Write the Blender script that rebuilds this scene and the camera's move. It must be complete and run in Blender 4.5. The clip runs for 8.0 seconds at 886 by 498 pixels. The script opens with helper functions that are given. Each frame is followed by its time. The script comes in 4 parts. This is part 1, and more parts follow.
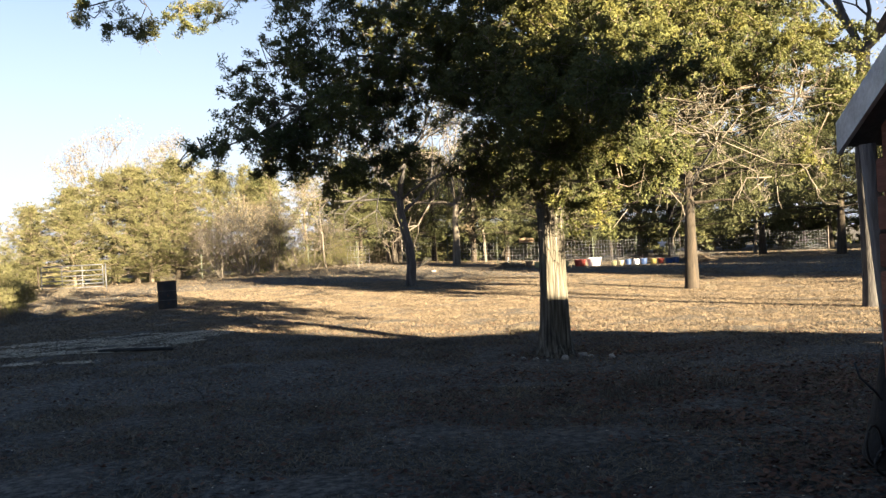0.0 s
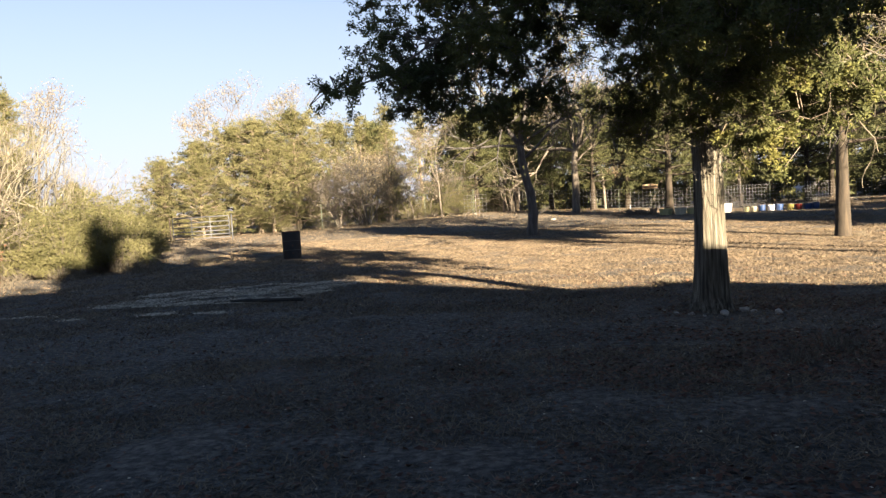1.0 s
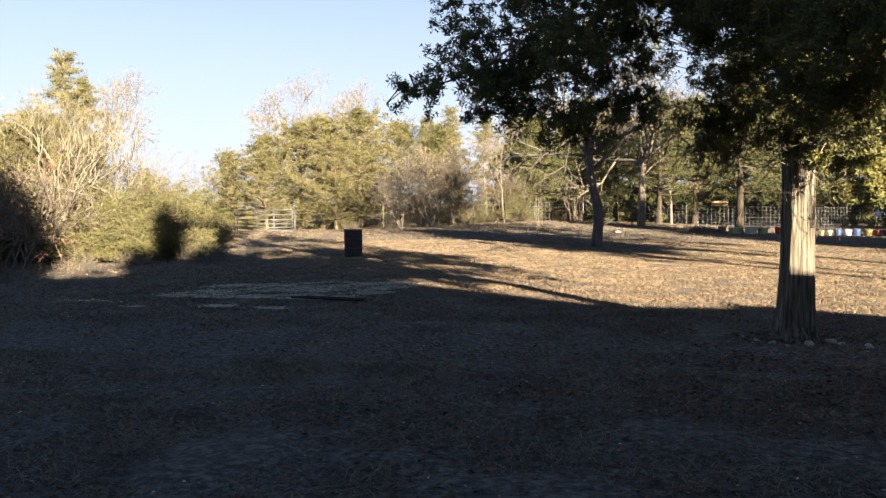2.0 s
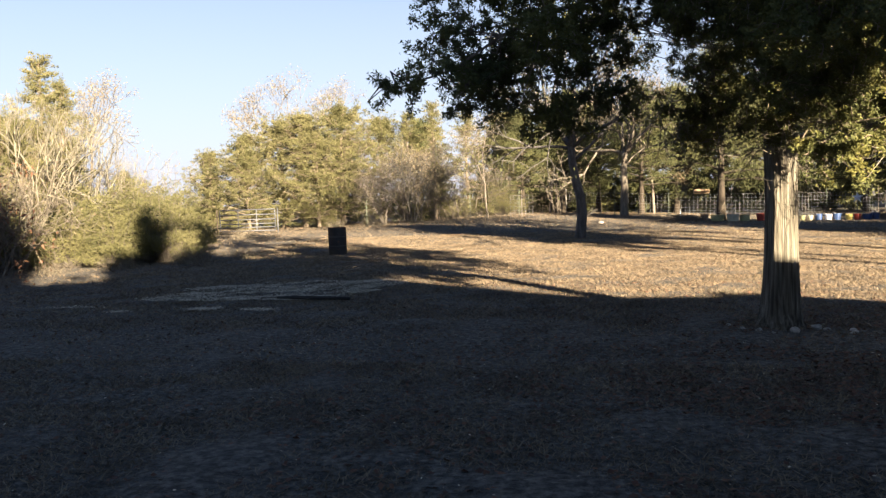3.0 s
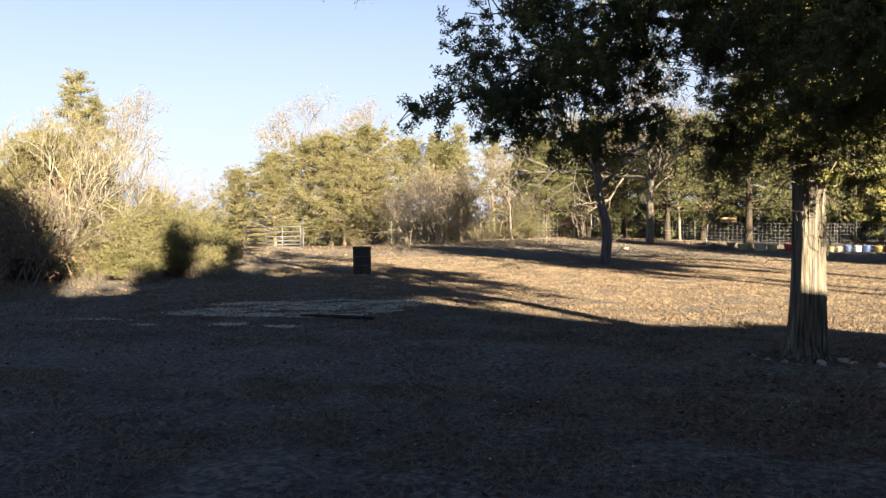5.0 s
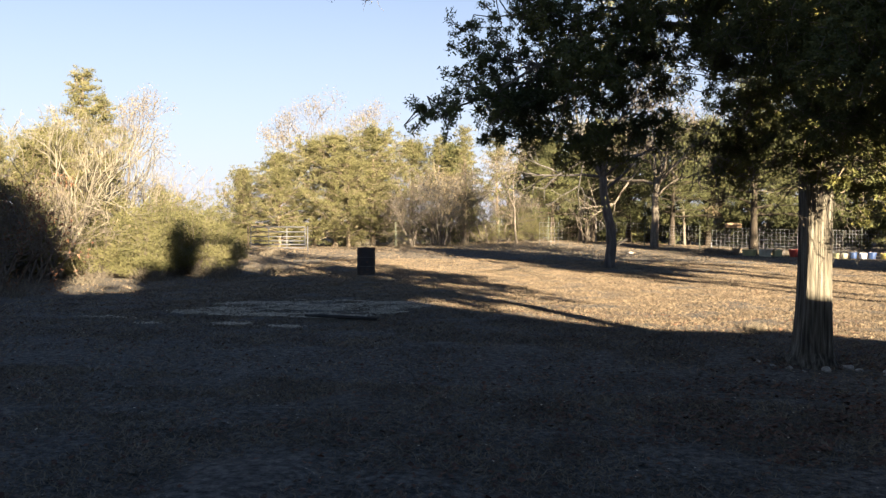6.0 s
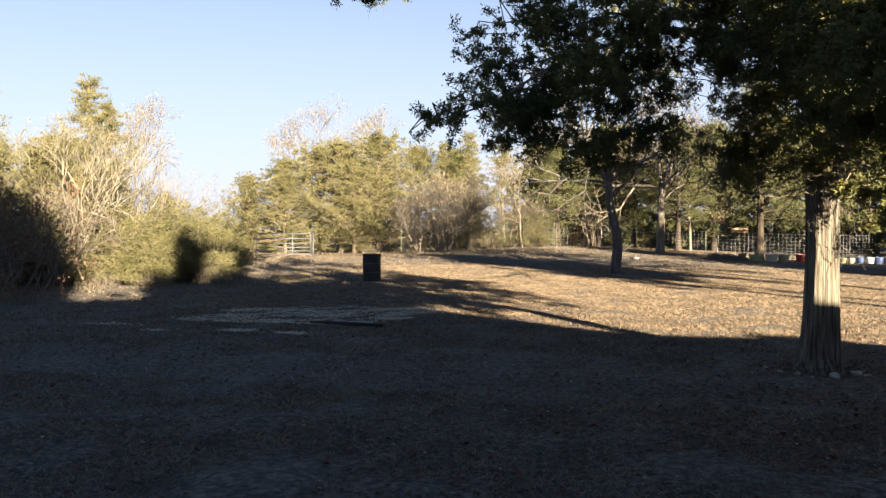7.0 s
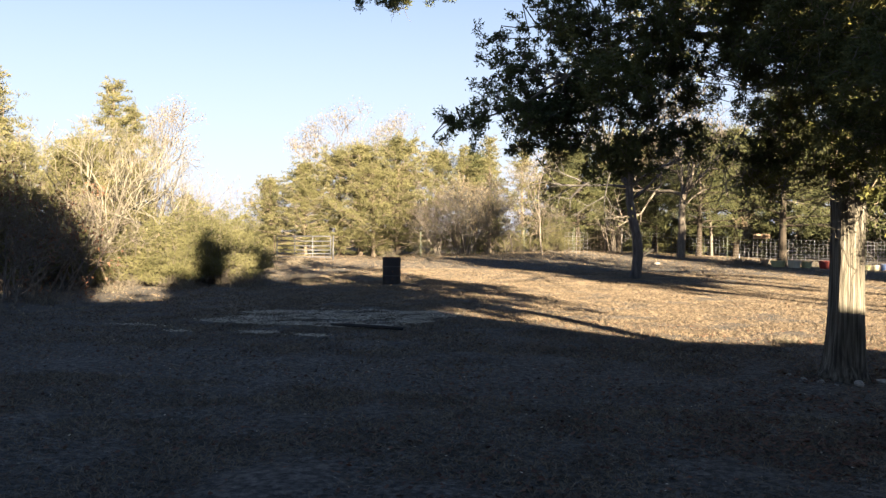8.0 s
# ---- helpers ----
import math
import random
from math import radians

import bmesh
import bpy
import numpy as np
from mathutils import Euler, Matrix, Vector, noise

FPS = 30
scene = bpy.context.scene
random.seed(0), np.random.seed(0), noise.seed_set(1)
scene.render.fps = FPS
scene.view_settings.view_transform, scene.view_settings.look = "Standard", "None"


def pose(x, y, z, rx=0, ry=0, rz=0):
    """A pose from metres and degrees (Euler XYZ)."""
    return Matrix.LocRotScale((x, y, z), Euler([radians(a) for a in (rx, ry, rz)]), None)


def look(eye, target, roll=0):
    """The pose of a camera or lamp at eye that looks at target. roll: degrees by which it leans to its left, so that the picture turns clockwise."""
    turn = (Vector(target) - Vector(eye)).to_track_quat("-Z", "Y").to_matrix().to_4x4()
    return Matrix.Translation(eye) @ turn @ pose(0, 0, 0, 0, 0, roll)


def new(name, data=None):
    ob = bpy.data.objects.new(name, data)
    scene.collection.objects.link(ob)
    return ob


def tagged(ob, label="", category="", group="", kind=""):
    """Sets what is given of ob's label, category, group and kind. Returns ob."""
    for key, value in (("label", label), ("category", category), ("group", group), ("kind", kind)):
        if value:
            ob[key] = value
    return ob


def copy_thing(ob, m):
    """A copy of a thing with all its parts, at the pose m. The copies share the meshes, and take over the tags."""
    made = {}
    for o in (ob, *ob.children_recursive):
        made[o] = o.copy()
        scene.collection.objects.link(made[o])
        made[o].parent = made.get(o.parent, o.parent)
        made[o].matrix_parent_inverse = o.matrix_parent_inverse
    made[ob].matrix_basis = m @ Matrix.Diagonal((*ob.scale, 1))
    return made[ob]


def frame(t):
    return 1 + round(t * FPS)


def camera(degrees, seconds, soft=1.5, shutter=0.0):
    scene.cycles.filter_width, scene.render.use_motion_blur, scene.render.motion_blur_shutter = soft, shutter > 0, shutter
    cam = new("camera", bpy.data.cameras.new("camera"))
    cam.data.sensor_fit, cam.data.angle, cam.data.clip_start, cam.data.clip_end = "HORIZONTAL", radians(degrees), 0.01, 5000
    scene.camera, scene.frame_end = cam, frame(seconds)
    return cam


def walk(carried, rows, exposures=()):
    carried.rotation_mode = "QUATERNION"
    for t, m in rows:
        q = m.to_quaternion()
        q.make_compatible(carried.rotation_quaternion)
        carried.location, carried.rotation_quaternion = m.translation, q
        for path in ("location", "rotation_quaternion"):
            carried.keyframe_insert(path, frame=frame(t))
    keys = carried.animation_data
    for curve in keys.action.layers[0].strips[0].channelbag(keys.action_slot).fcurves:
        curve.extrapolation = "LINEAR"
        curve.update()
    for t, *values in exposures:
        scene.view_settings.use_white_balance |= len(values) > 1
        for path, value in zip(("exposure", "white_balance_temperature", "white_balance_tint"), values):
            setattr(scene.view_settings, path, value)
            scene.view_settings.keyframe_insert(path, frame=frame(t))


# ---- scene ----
cam = camera(58.0, 8.0, soft=1.35)
PATH = [
    (0, (-0.243, 0.441, 1.575), (-0.248, 2.44, 1.561), -2.8),
    (0.5, (-0.405, 0.84, 1.539), (-0.552, 2.833, 1.455), -5.4),
    (1, (-0.633, 1.123, 1.557), (-0.921, 3.098, 1.431), -3.5),
    (1.5, (-0.803, 1.291, 1.594), (-1.181, 3.252, 1.478), 0.2),
    (1.7, (-0.812, 1.364, 1.579), (-1.241, 3.315, 1.469), 0.0),
    (3, (-0.839, 1.43, 1.604), (-1.229, 3.388, 1.478), -1.9),
    (3.5, (-0.82, 1.413, 1.612), (-1.165, 3.381, 1.519), 0.1),
    (4, (-0.814, 1.39, 1.614), (-1.174, 3.356, 1.557), -0.0),
    (4.5, (-0.823, 1.393, 1.616), (-1.224, 3.351, 1.545), -0.6),
    (5, (-0.841, 1.383, 1.616), (-1.288, 3.331, 1.545), -0.5),
    (6.5, (-0.856, 1.387, 1.61), (-1.311, 3.334, 1.549), 0.3),
    (7, (-0.859, 1.394, 1.615), (-1.329, 3.337, 1.564), -0.0),
    (7.5, (-0.876, 1.369, 1.621), (-1.391, 3.302, 1.58), 0.3),
    (8, (-0.882, 1.364, 1.617), (-1.398, 3.296, 1.575), 0.4),
]
walk(cam, [(t, look(eye, target, roll)) for t, eye, target, roll in PATH], [(0.0, 3.74, 5800, 12), (0.5, 3.6, 5750, 14), (1.0, 3.52, 5700, 15), (1.5, 3.55, 5700, 15), (3.5, 3.5, 5700, 15), (5.0, 3.55, 5700, 15), (6.5, 3.46, 5700, 15), (8.0, 3.6, 5700, 15)])

# ---- light ----
SUN_HEADING, SUN_HEIGHT = -37.5, 12.5  # where shadows point, degrees right of +y; sun's height above the horizon
world = bpy.data.worlds.new("sky")
scene.world = world
world.use_nodes = True
wn = world.node_tree
sky = wn.nodes.new("ShaderNodeTexSky")
sky.sky_type, sky.sun_disc = "NISHITA", False
sky.sun_elevation, sky.sun_rotation = radians(SUN_HEIGHT), radians(180 + SUN_HEADING)
sky.air_density, sky.dust_density, sky.ozone_density = 1.0, 0.1, 1.5
haze = wn.nodes.new("ShaderNodeMix")  # thin even winter haze over the clear sky
haze.data_type = "RGBA"
haze.inputs[7].default_value = (5.8, 5.75, 6.05, 1)
up = wn.nodes.new("ShaderNodeTexCoord")
split = wn.nodes.new("ShaderNodeSeparateXYZ")
wn.links.new(up.outputs["Generated"], split.inputs[0])
fade = wn.nodes.new("ShaderNodeMapRange")
fade.inputs[1].default_value, fade.inputs[2].default_value, fade.inputs[3].default_value, fade.inputs[4].default_value = 0.0, 0.46, 0.95, 0.0
wn.links.new(split.outputs[2], fade.inputs[0])
wn.links.new(fade.outputs[0], haze.inputs[0])
wn.links.new(sky.outputs[0], haze.inputs[6])
wn.links.new(haze.outputs[2], wn.nodes["Background"].inputs[0])
wn.nodes["Background"].inputs[1].default_value = 0.0137
sun_data = bpy.data.lights.new("sun", "SUN")
sun_data.energy, sun_data.angle, sun_data.color = 4.7, radians(0.5), (1.0, 0.76, 0.43)
sun = new("sun", sun_data)
a, e = radians(SUN_HEADING), radians(SUN_HEIGHT)
SUN_WAY = Vector((math.sin(a) * math.cos(e), math.cos(a) * math.cos(e), -math.sin(e)))
sun.matrix_world = look((0, -40, 30), Vector((0, -40, 30)) + SUN_WAY)


# ---- materials ----
def material(name, colours, scale=4.0, rough=0.85, bump=0.3, bump_scale=40.0, metal=0.0, island=0.0, stretch=(1, 1, 1), leaf=0.0, per_object=0.0, fine=0.35, depth=0.02, blend=0.4):
    """A mixed surface: colours spread by broad noise, modulated by fine noise, with bump."""
    m = bpy.data.materials.new(name)
    m.use_nodes = True
    t = m.node_tree
    n, l = t.nodes, t.links
    b = n["Principled BSDF"]
    b.inputs["Roughness"].default_value, b.inputs["Metallic"].default_value = rough, metal
    co = n.new("ShaderNodeTexCoord")
    mp = n.new("ShaderNodeMapping")
    mp.inputs["Scale"].default_value = stretch
    l.new(co.outputs["Object"], mp.inputs[0])
    big = n.new("ShaderNodeTexNoise")
    big.inputs["Scale"].default_value, big.inputs["Detail"].default_value = scale, 6.0
    l.new(mp.outputs[0], big.inputs["Vector"])
    ramp = n.new("ShaderNodeValToRGB")
    while len(ramp.color_ramp.elements) < len(colours):
        ramp.color_ramp.elements.new(0.5)
    for i, c in enumerate(colours):
        ramp.color_ramp.elements[i].position = 0.5 - blend / 2 + blend * i / max(1, len(colours) - 1)
        ramp.color_ramp.elements[i].color = (*c, 1)
    value = big.outputs["Fac"]
    if island or per_object:
        add = n.new("ShaderNodeMath")
        add.operation = "MULTIPLY_ADD"
        if island:
            g = n.new("ShaderNodeNewGeometry")
            l.new(g.outputs["Random Per Island"], add.inputs[0])
        else:
            g = n.new("ShaderNodeObjectInfo")
            l.new(g.outputs["Random"], add.inputs[0])
        k = island or per_object
        add.inputs[1].default_value = k
        sub = n.new("ShaderNodeMath")
        sub.operation = "SUBTRACT"
        l.new(big.outputs["Fac"], sub.inputs[0])
        sub.inputs[1].default_value = k / 2
        l.new(sub.outputs[0], add.inputs[2])
        value = add.outputs[0]
    l.new(value, ramp.inputs[0])
    small = n.new("ShaderNodeTexNoise")
    small.inputs["Scale"].default_value, small.inputs["Detail"].default_value = bump_scale, 5.0
    l.new(mp.outputs[0], small.inputs["Vector"])
    mix = n.new("ShaderNodeMix")
    mix.data_type, mix.blend_type = "RGBA", "OVERLAY"
    mix.inputs[0].default_value = fine
    l.new(ramp.outputs[0], mix.inputs[6])
    l.new(small.outputs["Fac"], mix.inputs[7])
    l.new(mix.outputs[2], b.inputs["Base Color"])
    if bump:
        bp = n.new("ShaderNodeBump")
        bp.inputs["Strength"].default_value, bp.inputs["Distance"].default_value = bump, depth
        l.new(small.outputs["Fac"], bp.inputs["Height"])
        l.new(bp.outputs[0], b.inputs["Normal"])
    if leaf:
        tr = n.new("ShaderNodeBsdfTranslucent")
        l.new(mix.outputs[2], tr.inputs["Color"])
        ms = n.new("ShaderNodeMixShader")
        ms.inputs[0].default_value = leaf
        l.new(b.outputs[0], ms.inputs[1])
        l.new(tr.outputs[0], ms.inputs[2])
        l.new(ms.outputs[0], n["Material Output"].inputs[0])
    return m


M_SOIL = material("ground_cover", [(0.019, 0.017, 0.016), (0.054, 0.050, 0.045), (0.104, 0.094, 0.080)], scale=14.0, rough=0.97, bump=1.0, bump_scale=26, fine=0.9, depth=0.06, blend=0.24)
M_GRASS = material("dry_grass", [(0.080, 0.064, 0.046), (0.150, 0.116, 0.078), (0.220, 0.172, 0.116)], scale=1.5, rough=0.9, bump=0, island=0.6, leaf=0.2)
M_LITTER = material("leaf_litter", [(0.041, 0.016, 0.009), (0.081, 0.034, 0.019), (0.132, 0.064, 0.036)], scale=2.0, rough=0.9, bump=0, island=0.5)
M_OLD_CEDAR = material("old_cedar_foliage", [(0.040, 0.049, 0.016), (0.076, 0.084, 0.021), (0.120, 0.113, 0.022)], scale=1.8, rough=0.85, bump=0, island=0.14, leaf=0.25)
M_TANLEAF = material("tan_leaves", [(0.056, 0.040, 0.027), (0.100, 0.073, 0.048), (0.143, 0.109, 0.073)], scale=2.0, rough=0.9, bump=0, island=0.6)
M_CEDAR = material("cedar_foliage", [(0.037, 0.045, 0.017), (0.067, 0.074, 0.026), (0.107, 0.106, 0.041)], scale=0.9, rough=0.8, bump=0, island=0.25, leaf=0.35)
M_CEDAR_PALE = material("pale_cedar_foliage", [(0.066, 0.071, 0.027), (0.117, 0.114, 0.046), (0.167, 0.158, 0.074)], scale=0.7, rough=0.85, bump=0, island=0.2, leaf=0.45)
M_RUST = material("russet_leaves", [(0.085, 0.063, 0.038), (0.130, 0.108, 0.066), (0.150, 0.137, 0.093)], scale=1.0, rough=0.8, bump=0, island=0.5, leaf=0.25)
M_RED_LEAF = material("red_brown_leaves", [(0.075, 0.034, 0.018), (0.125, 0.062, 0.034), (0.175, 0.10, 0.06)], scale=1.0, rough=0.8, bump=0, island=0.5, leaf=0.25)
M_STRAW = material("straw_twigs", [(0.071, 0.058, 0.041), (0.117, 0.102, 0.074), (0.175, 0.155, 0.119)], scale=1.2, rough=0.9, bump=0, island=0.6)
M_BARK = material("cedar_bark", [(0.023, 0.019, 0.014), (0.078, 0.071, 0.054), (0.148, 0.139, 0.116)], scale=7.0, rough=0.9, bump=1.0, bump_scale=18, stretch=(3.5, 3.5, 0.16), fine=0.9, depth=0.05, blend=0.28)
M_DARKBARK = material("dark_bark", [(0.05, 0.04, 0.03), (0.12, 0.095, 0.07), (0.18, 0.15, 0.115)], scale=6.0, rough=0.95, bump=0.8, bump_scale=20, stretch=(2.5, 2.5, 0.4), fine=0.6)
M_GREYBARK = material("grey_oak_bark", [(0.030, 0.028, 0.028), (0.056, 0.053, 0.053), (0.09, 0.085, 0.082)], scale=6.0, rough=0.95, bump=0.8, bump_scale=22, stretch=(2.5, 2.5, 0.4), fine=0.6)
# brown bark darkened so that its colour carries the shade on the trunks
M_SHADEBARK = material("shade_darkened_bark", [(0.012, 0.009, 0.006), (0.024, 0.018, 0.012), (0.042, 0.031, 0.020)], scale=5.0, rough=0.9, bump=0.8, bump_scale=22, stretch=(3, 3, 0.3), fine=0.6)
M_PALEBARK = material("pale_bark", [(0.052, 0.044, 0.036), (0.095, 0.082, 0.067), (0.143, 0.127, 0.109)], scale=5.0, rough=0.9, bump=0.5, bump_scale=30, stretch=(2, 2, 0.5), fine=0.5)
M_DEADWOOD = material("dead_grey_wood", [(0.050, 0.044, 0.034), (0.092, 0.080, 0.062), (0.135, 0.12, 0.095)], scale=6.0, rough=0.9, bump=0.4, bump_scale=40, island=0.4)
M_ASHBARK = material("ashen_bark", [(0.058, 0.054, 0.040), (0.11, 0.103, 0.078), (0.165, 0.155, 0.12)], scale=4.0, rough=0.9, bump=0.4, bump_scale=30, stretch=(2, 2, 0.6), fine=0.5)
M_STONE = material("white_limestone", [(0.182, 0.169, 0.148), (0.294, 0.274, 0.248), (0.379, 0.360, 0.335)], scale=9, rough=0.9, bump=0.6, bump_scale=40)
M_CHIP = material("pale_chips", [(0.26, 0.22, 0.16), (0.42, 0.35, 0.255), (0.58, 0.49, 0.36)], scale=3, rough=0.95, bump=0, island=0.5)
M_DRUM = material("sooty_steel", [(0.010, 0.010, 0.011), (0.018, 0.018, 0.020), (0.034, 0.030, 0.028)], scale=3.5, rough=0.7, bump=0.3, bump_scale=50, metal=0.3)
M_WORN = material("worn_steel", [(0.05, 0.05, 0.052), (0.10, 0.10, 0.10)], scale=9, rough=0.6, bump=0.2, metal=0.3)
M_RUSTED = material("rusted_rim", [(0.03, 0.02, 0.014), (0.09, 0.045, 0.025)], scale=10, rough=0.85, bump=0.4, metal=0.2)
# galvanised gate tube, darkened to hold the shade that nothing casts here
M_GATE = material("shade_toned_galvanised_tube", [(0.045, 0.049, 0.060), (0.078, 0.084, 0.102)], scale=5, rough=0.55, bump=0.1, metal=0.4)
M_WIRE = material("galvanised_wire", [(0.137, 0.144, 0.166), (0.212, 0.221, 0.253)], scale=5, rough=0.5, bump=0, metal=0.3)
M_DARKWIRE = material("dark_brown_wire", [(0.045, 0.034, 0.027), (0.08, 0.062, 0.05)], scale=5, rough=0.8, bump=0, metal=0.2)
M_POST = material("green_steel_post", [(0.05, 0.07, 0.05), (0.10, 0.11, 0.08)], scale=8, rough=0.7, bump=0.2)
M_WHITE = material("white_paint", [(0.410, 0.421, 0.474), (0.497, 0.513, 0.592)], scale=6, rough=0.7, bump=0.2)
M_WOOD = material("weathered_wood", [(0.094, 0.077, 0.067), (0.158, 0.136, 0.123), (0.211, 0.192, 0.186)], scale=4, rough=0.9, bump=0.6, bump_scale=30, stretch=(3, 3, 0.3), fine=0.6)
M_DARKBOARD = material("dark_weathered_board", [(0.012, 0.011, 0.010), (0.026, 0.023, 0.020)], scale=5, rough=0.9, bump=0.5, bump_scale=30)
M_REDWOOD = material("red_stained_board", [(0.10, 0.035, 0.022), (0.17, 0.065, 0.04), (0.22, 0.10, 0.06)], scale=4, rough=0.85, bump=0.5, bump_scale=30, stretch=(0.4, 0.4, 3), per_object=0.3)
M_ROOF = material("grey_shingle", [(0.09, 0.09, 0.09), (0.16, 0.155, 0.15)], scale=5, rough=0.9, bump=0.5)
M_FASCIA = material("weathered_white_fascia", [(0.45, 0.43, 0.41), (0.66, 0.64, 0.61)], scale=6, rough=0.8, bump=0.3)
M_BLACK = material("black_rubber", [(0.008, 0.008, 0.009), (0.018, 0.018, 0.02)], scale=8, rough=0.55, bump=0.3)
M_CLOTH = material("black_tarpaulin", [(0.005, 0.005, 0.006), (0.011, 0.011, 0.012)], scale=6, rough=0.98, bump=0.6, bump_scale=18)


def plastic(name, c):
    return material(name, [tuple(v * 0.75 for v in c), c], scale=6, rough=0.45, bump=0.1)


# ---- mesh helpers ----
RNG = np.random.default_rng(7)


def reseed(k):
    """Starts the random numbers anew, so that one plant's shape does not hang on another's."""
    global RNG
    RNG = np.random.default_rng(k)


def ground_z(x, y):
    """The lie of the land: nearly flat, with a low swell before the far fence."""
    z = 0.5 * np.exp(-((x + 5) / 9.0) ** 2 - ((y - 50) / 13.0) ** 2)
    z = z - 0.16 * np.exp(-((x - 8) / 5.0) ** 2 - ((y - 24) / 7.0) ** 2) - 0.2 * np.exp(-((x + 16) / 6.0) ** 2 - ((y - 23) / 8.0) ** 2)
    return z + 0.04 * np.exp(-((x + 3.6) / 1.9) ** 2 - ((y - 16.2) / 1.6) ** 2)


def smooth(me):
    me.polygons.foreach_set("use_smooth", np.ones(len(me.polygons), bool))
    return me


def quads(name, verts, faces, mat, soft=False):
    """A mesh from arrays: verts (n, 3), faces (m, 3 or 4)."""
    me = bpy.data.meshes.new(name)
    verts, faces = np.asarray(verts, np.float32), np.asarray(faces, np.int32)
    me.vertices.add(len(verts))
    me.vertices.foreach_set("co", verts.ravel())
    me.loops.add(faces.size)
    me.loops.foreach_set("vertex_index", faces.ravel())
    me.polygons.add(len(faces))
    me.polygons.foreach_set("loop_start", np.arange(0, faces.size, faces.shape[1], dtype=np.int32))
    me.update(calc_edges=True)
    me.materials.append(mat)
    return smooth(me) if soft else me


def leaves(name, centres, spread, count, size, mat, flat=1.0, narrow=0.45, rise=0.0):
    """Many small leaf blades scattered round centres. spread: one number or one per centre."""
    centres = np.asarray(centres, float)
    n = len(centres) * count
    spread = np.broadcast_to(np.asarray(spread, float).reshape(-1, 1), (len(centres), 1))
    way = RNG.normal(size=(n, 3))
    ball = way / np.linalg.norm(way, axis=1, keepdims=True) * RNG.random((n, 1)) ** 0.45 * 1.75
    p = np.repeat(centres, count, 0) + ball * np.repeat(spread, count, 0) * np.array([1, 1, flat])
    u = RNG.normal(size=(n, 3)) * (1 - 0.5 * (rise > 0)) + 0.6 * way + np.array([0, 0, rise])
    u /= np.linalg.norm(u, axis=1, keepdims=True)
    v = np.cross(u, RNG.normal(size=(n, 3)))
    v /= np.linalg.norm(v, axis=1, keepdims=True) + 1e-9
    s = (size * RNG.uniform(0.6, 1.4, (n, 1)))
    a, b = u * s, v * s * narrow
    verts = np.stack([p - a + b, p - a - b, p + a], 1).reshape(-1, 3)
    return quads(name, verts, np.arange(3 * n).reshape(-1, 3), mat)


def flakes(name, x, y, lift, sizes, tilt, mat):
    """Small flat four-cornered flakes lying on the ground."""
    n = len(x)
    t, r = RNG.uniform(0, math.tau, n), RNG.uniform(sizes[0], sizes[1], n)
    p = np.stack([x, y, ground_z(x, y) + lift + RNG.uniform(0, 0.012, n)], 1)
    u = np.stack([np.cos(t) * r, np.sin(t) * r, RNG.normal(size=n) * tilt * r], 1)
    v = np.stack([-np.sin(t) * r * 0.6, np.cos(t) * r * 0.6, RNG.normal(size=n) * tilt * r], 1)
    return quads(name, np.stack([p - u, p - 0.1 * u + v, p + u, p - 0.1 * u - v], 1).reshape(-1, 3), np.arange(4 * n).reshape(-1, 4), mat)


def tubes(name, segs, mat, sides=5):
    """Tapered limbs: segs rows of x0 y0 z0 x1 y1 z1 r0 r1."""
    g = np.asarray(segs, float)
    p, q = g[:, :3], g[:, 3:6]
    d = q - p
    d /= np.linalg.norm(d, axis=1, keepdims=True) + 1e-9
    ref = np.where(np.abs(d[:, 2:3]) < 0.9, [[0, 0, 1]], [[1, 0, 0]])
    u = np.cross(d, ref)
    u /= np.linalg.norm(u, axis=1, keepdims=True)
    v = np.cross(d, u)
    ang = np.arange(sides) * 2 * np.pi / sides
    ring = np.cos(ang)[None, :, None] * u[:, None] + np.sin(ang)[None, :, None] * v[:, None]
    lo = (p - d * g[:, 6:7] * 0.3)[:, None] + ring * g[:, 6, None, None]
    hi = (q + d * g[:, 7:8] * 0.3)[:, None] + ring * g[:, 7, None, None]
    verts = np.concatenate([lo, hi], 1).reshape(-1, 3)
    k = np.arange(sides)
    f = np.stack([k, (k + 1) % sides, (k + 1) % sides + sides, k + sides], 1)
    faces = (f[None] + (np.arange(len(g)) * 2 * sides)[:, None, None]).reshape(-1, 4)
    return quads(name, verts, faces, mat, True)


def put(name, me, parent=None, label=""):
    ob = new(name, me)
    if parent:
        ob.parent = parent
    return tagged(ob, label) if label else ob


def part(name, bm, mat, parent=None, label="", soft=False):
    """Links a bmesh as one mesh object under a thing or part."""
    me = bpy.data.meshes.new(name)
    bmesh.ops.recalc_face_normals(bm, faces=bm.faces)
    bm.to_mesh(me)
    bm.free()
    me.materials.append(mat)
    if soft:
        smooth(me)
    return put(name, me, parent, label)


def empty(name, m, label, category, group="", kind=""):
    ob = new(name)
    ob.matrix_world = m
    ob.empty_display_size = 0.2
    return tagged(ob, label, category, group, kind)


def box(size, centre, bevel=0.0, bm=None, turn=None):
    bm = bm or bmesh.new()
    made = bmesh.ops.create_cube(bm, size=1.0)["verts"]
    m = Matrix.Translation(centre) @ (turn or Matrix.Identity(4)) @ Matrix.Diagonal((*size, 1))
    bmesh.ops.transform(bm, matrix=m, verts=made)
    if bevel:
        edges = list({e for v in made for e in v.link_edges})
        bmesh.ops.bevel(bm, geom=edges, offset=bevel, segments=2, affect="EDGES")
    return bm


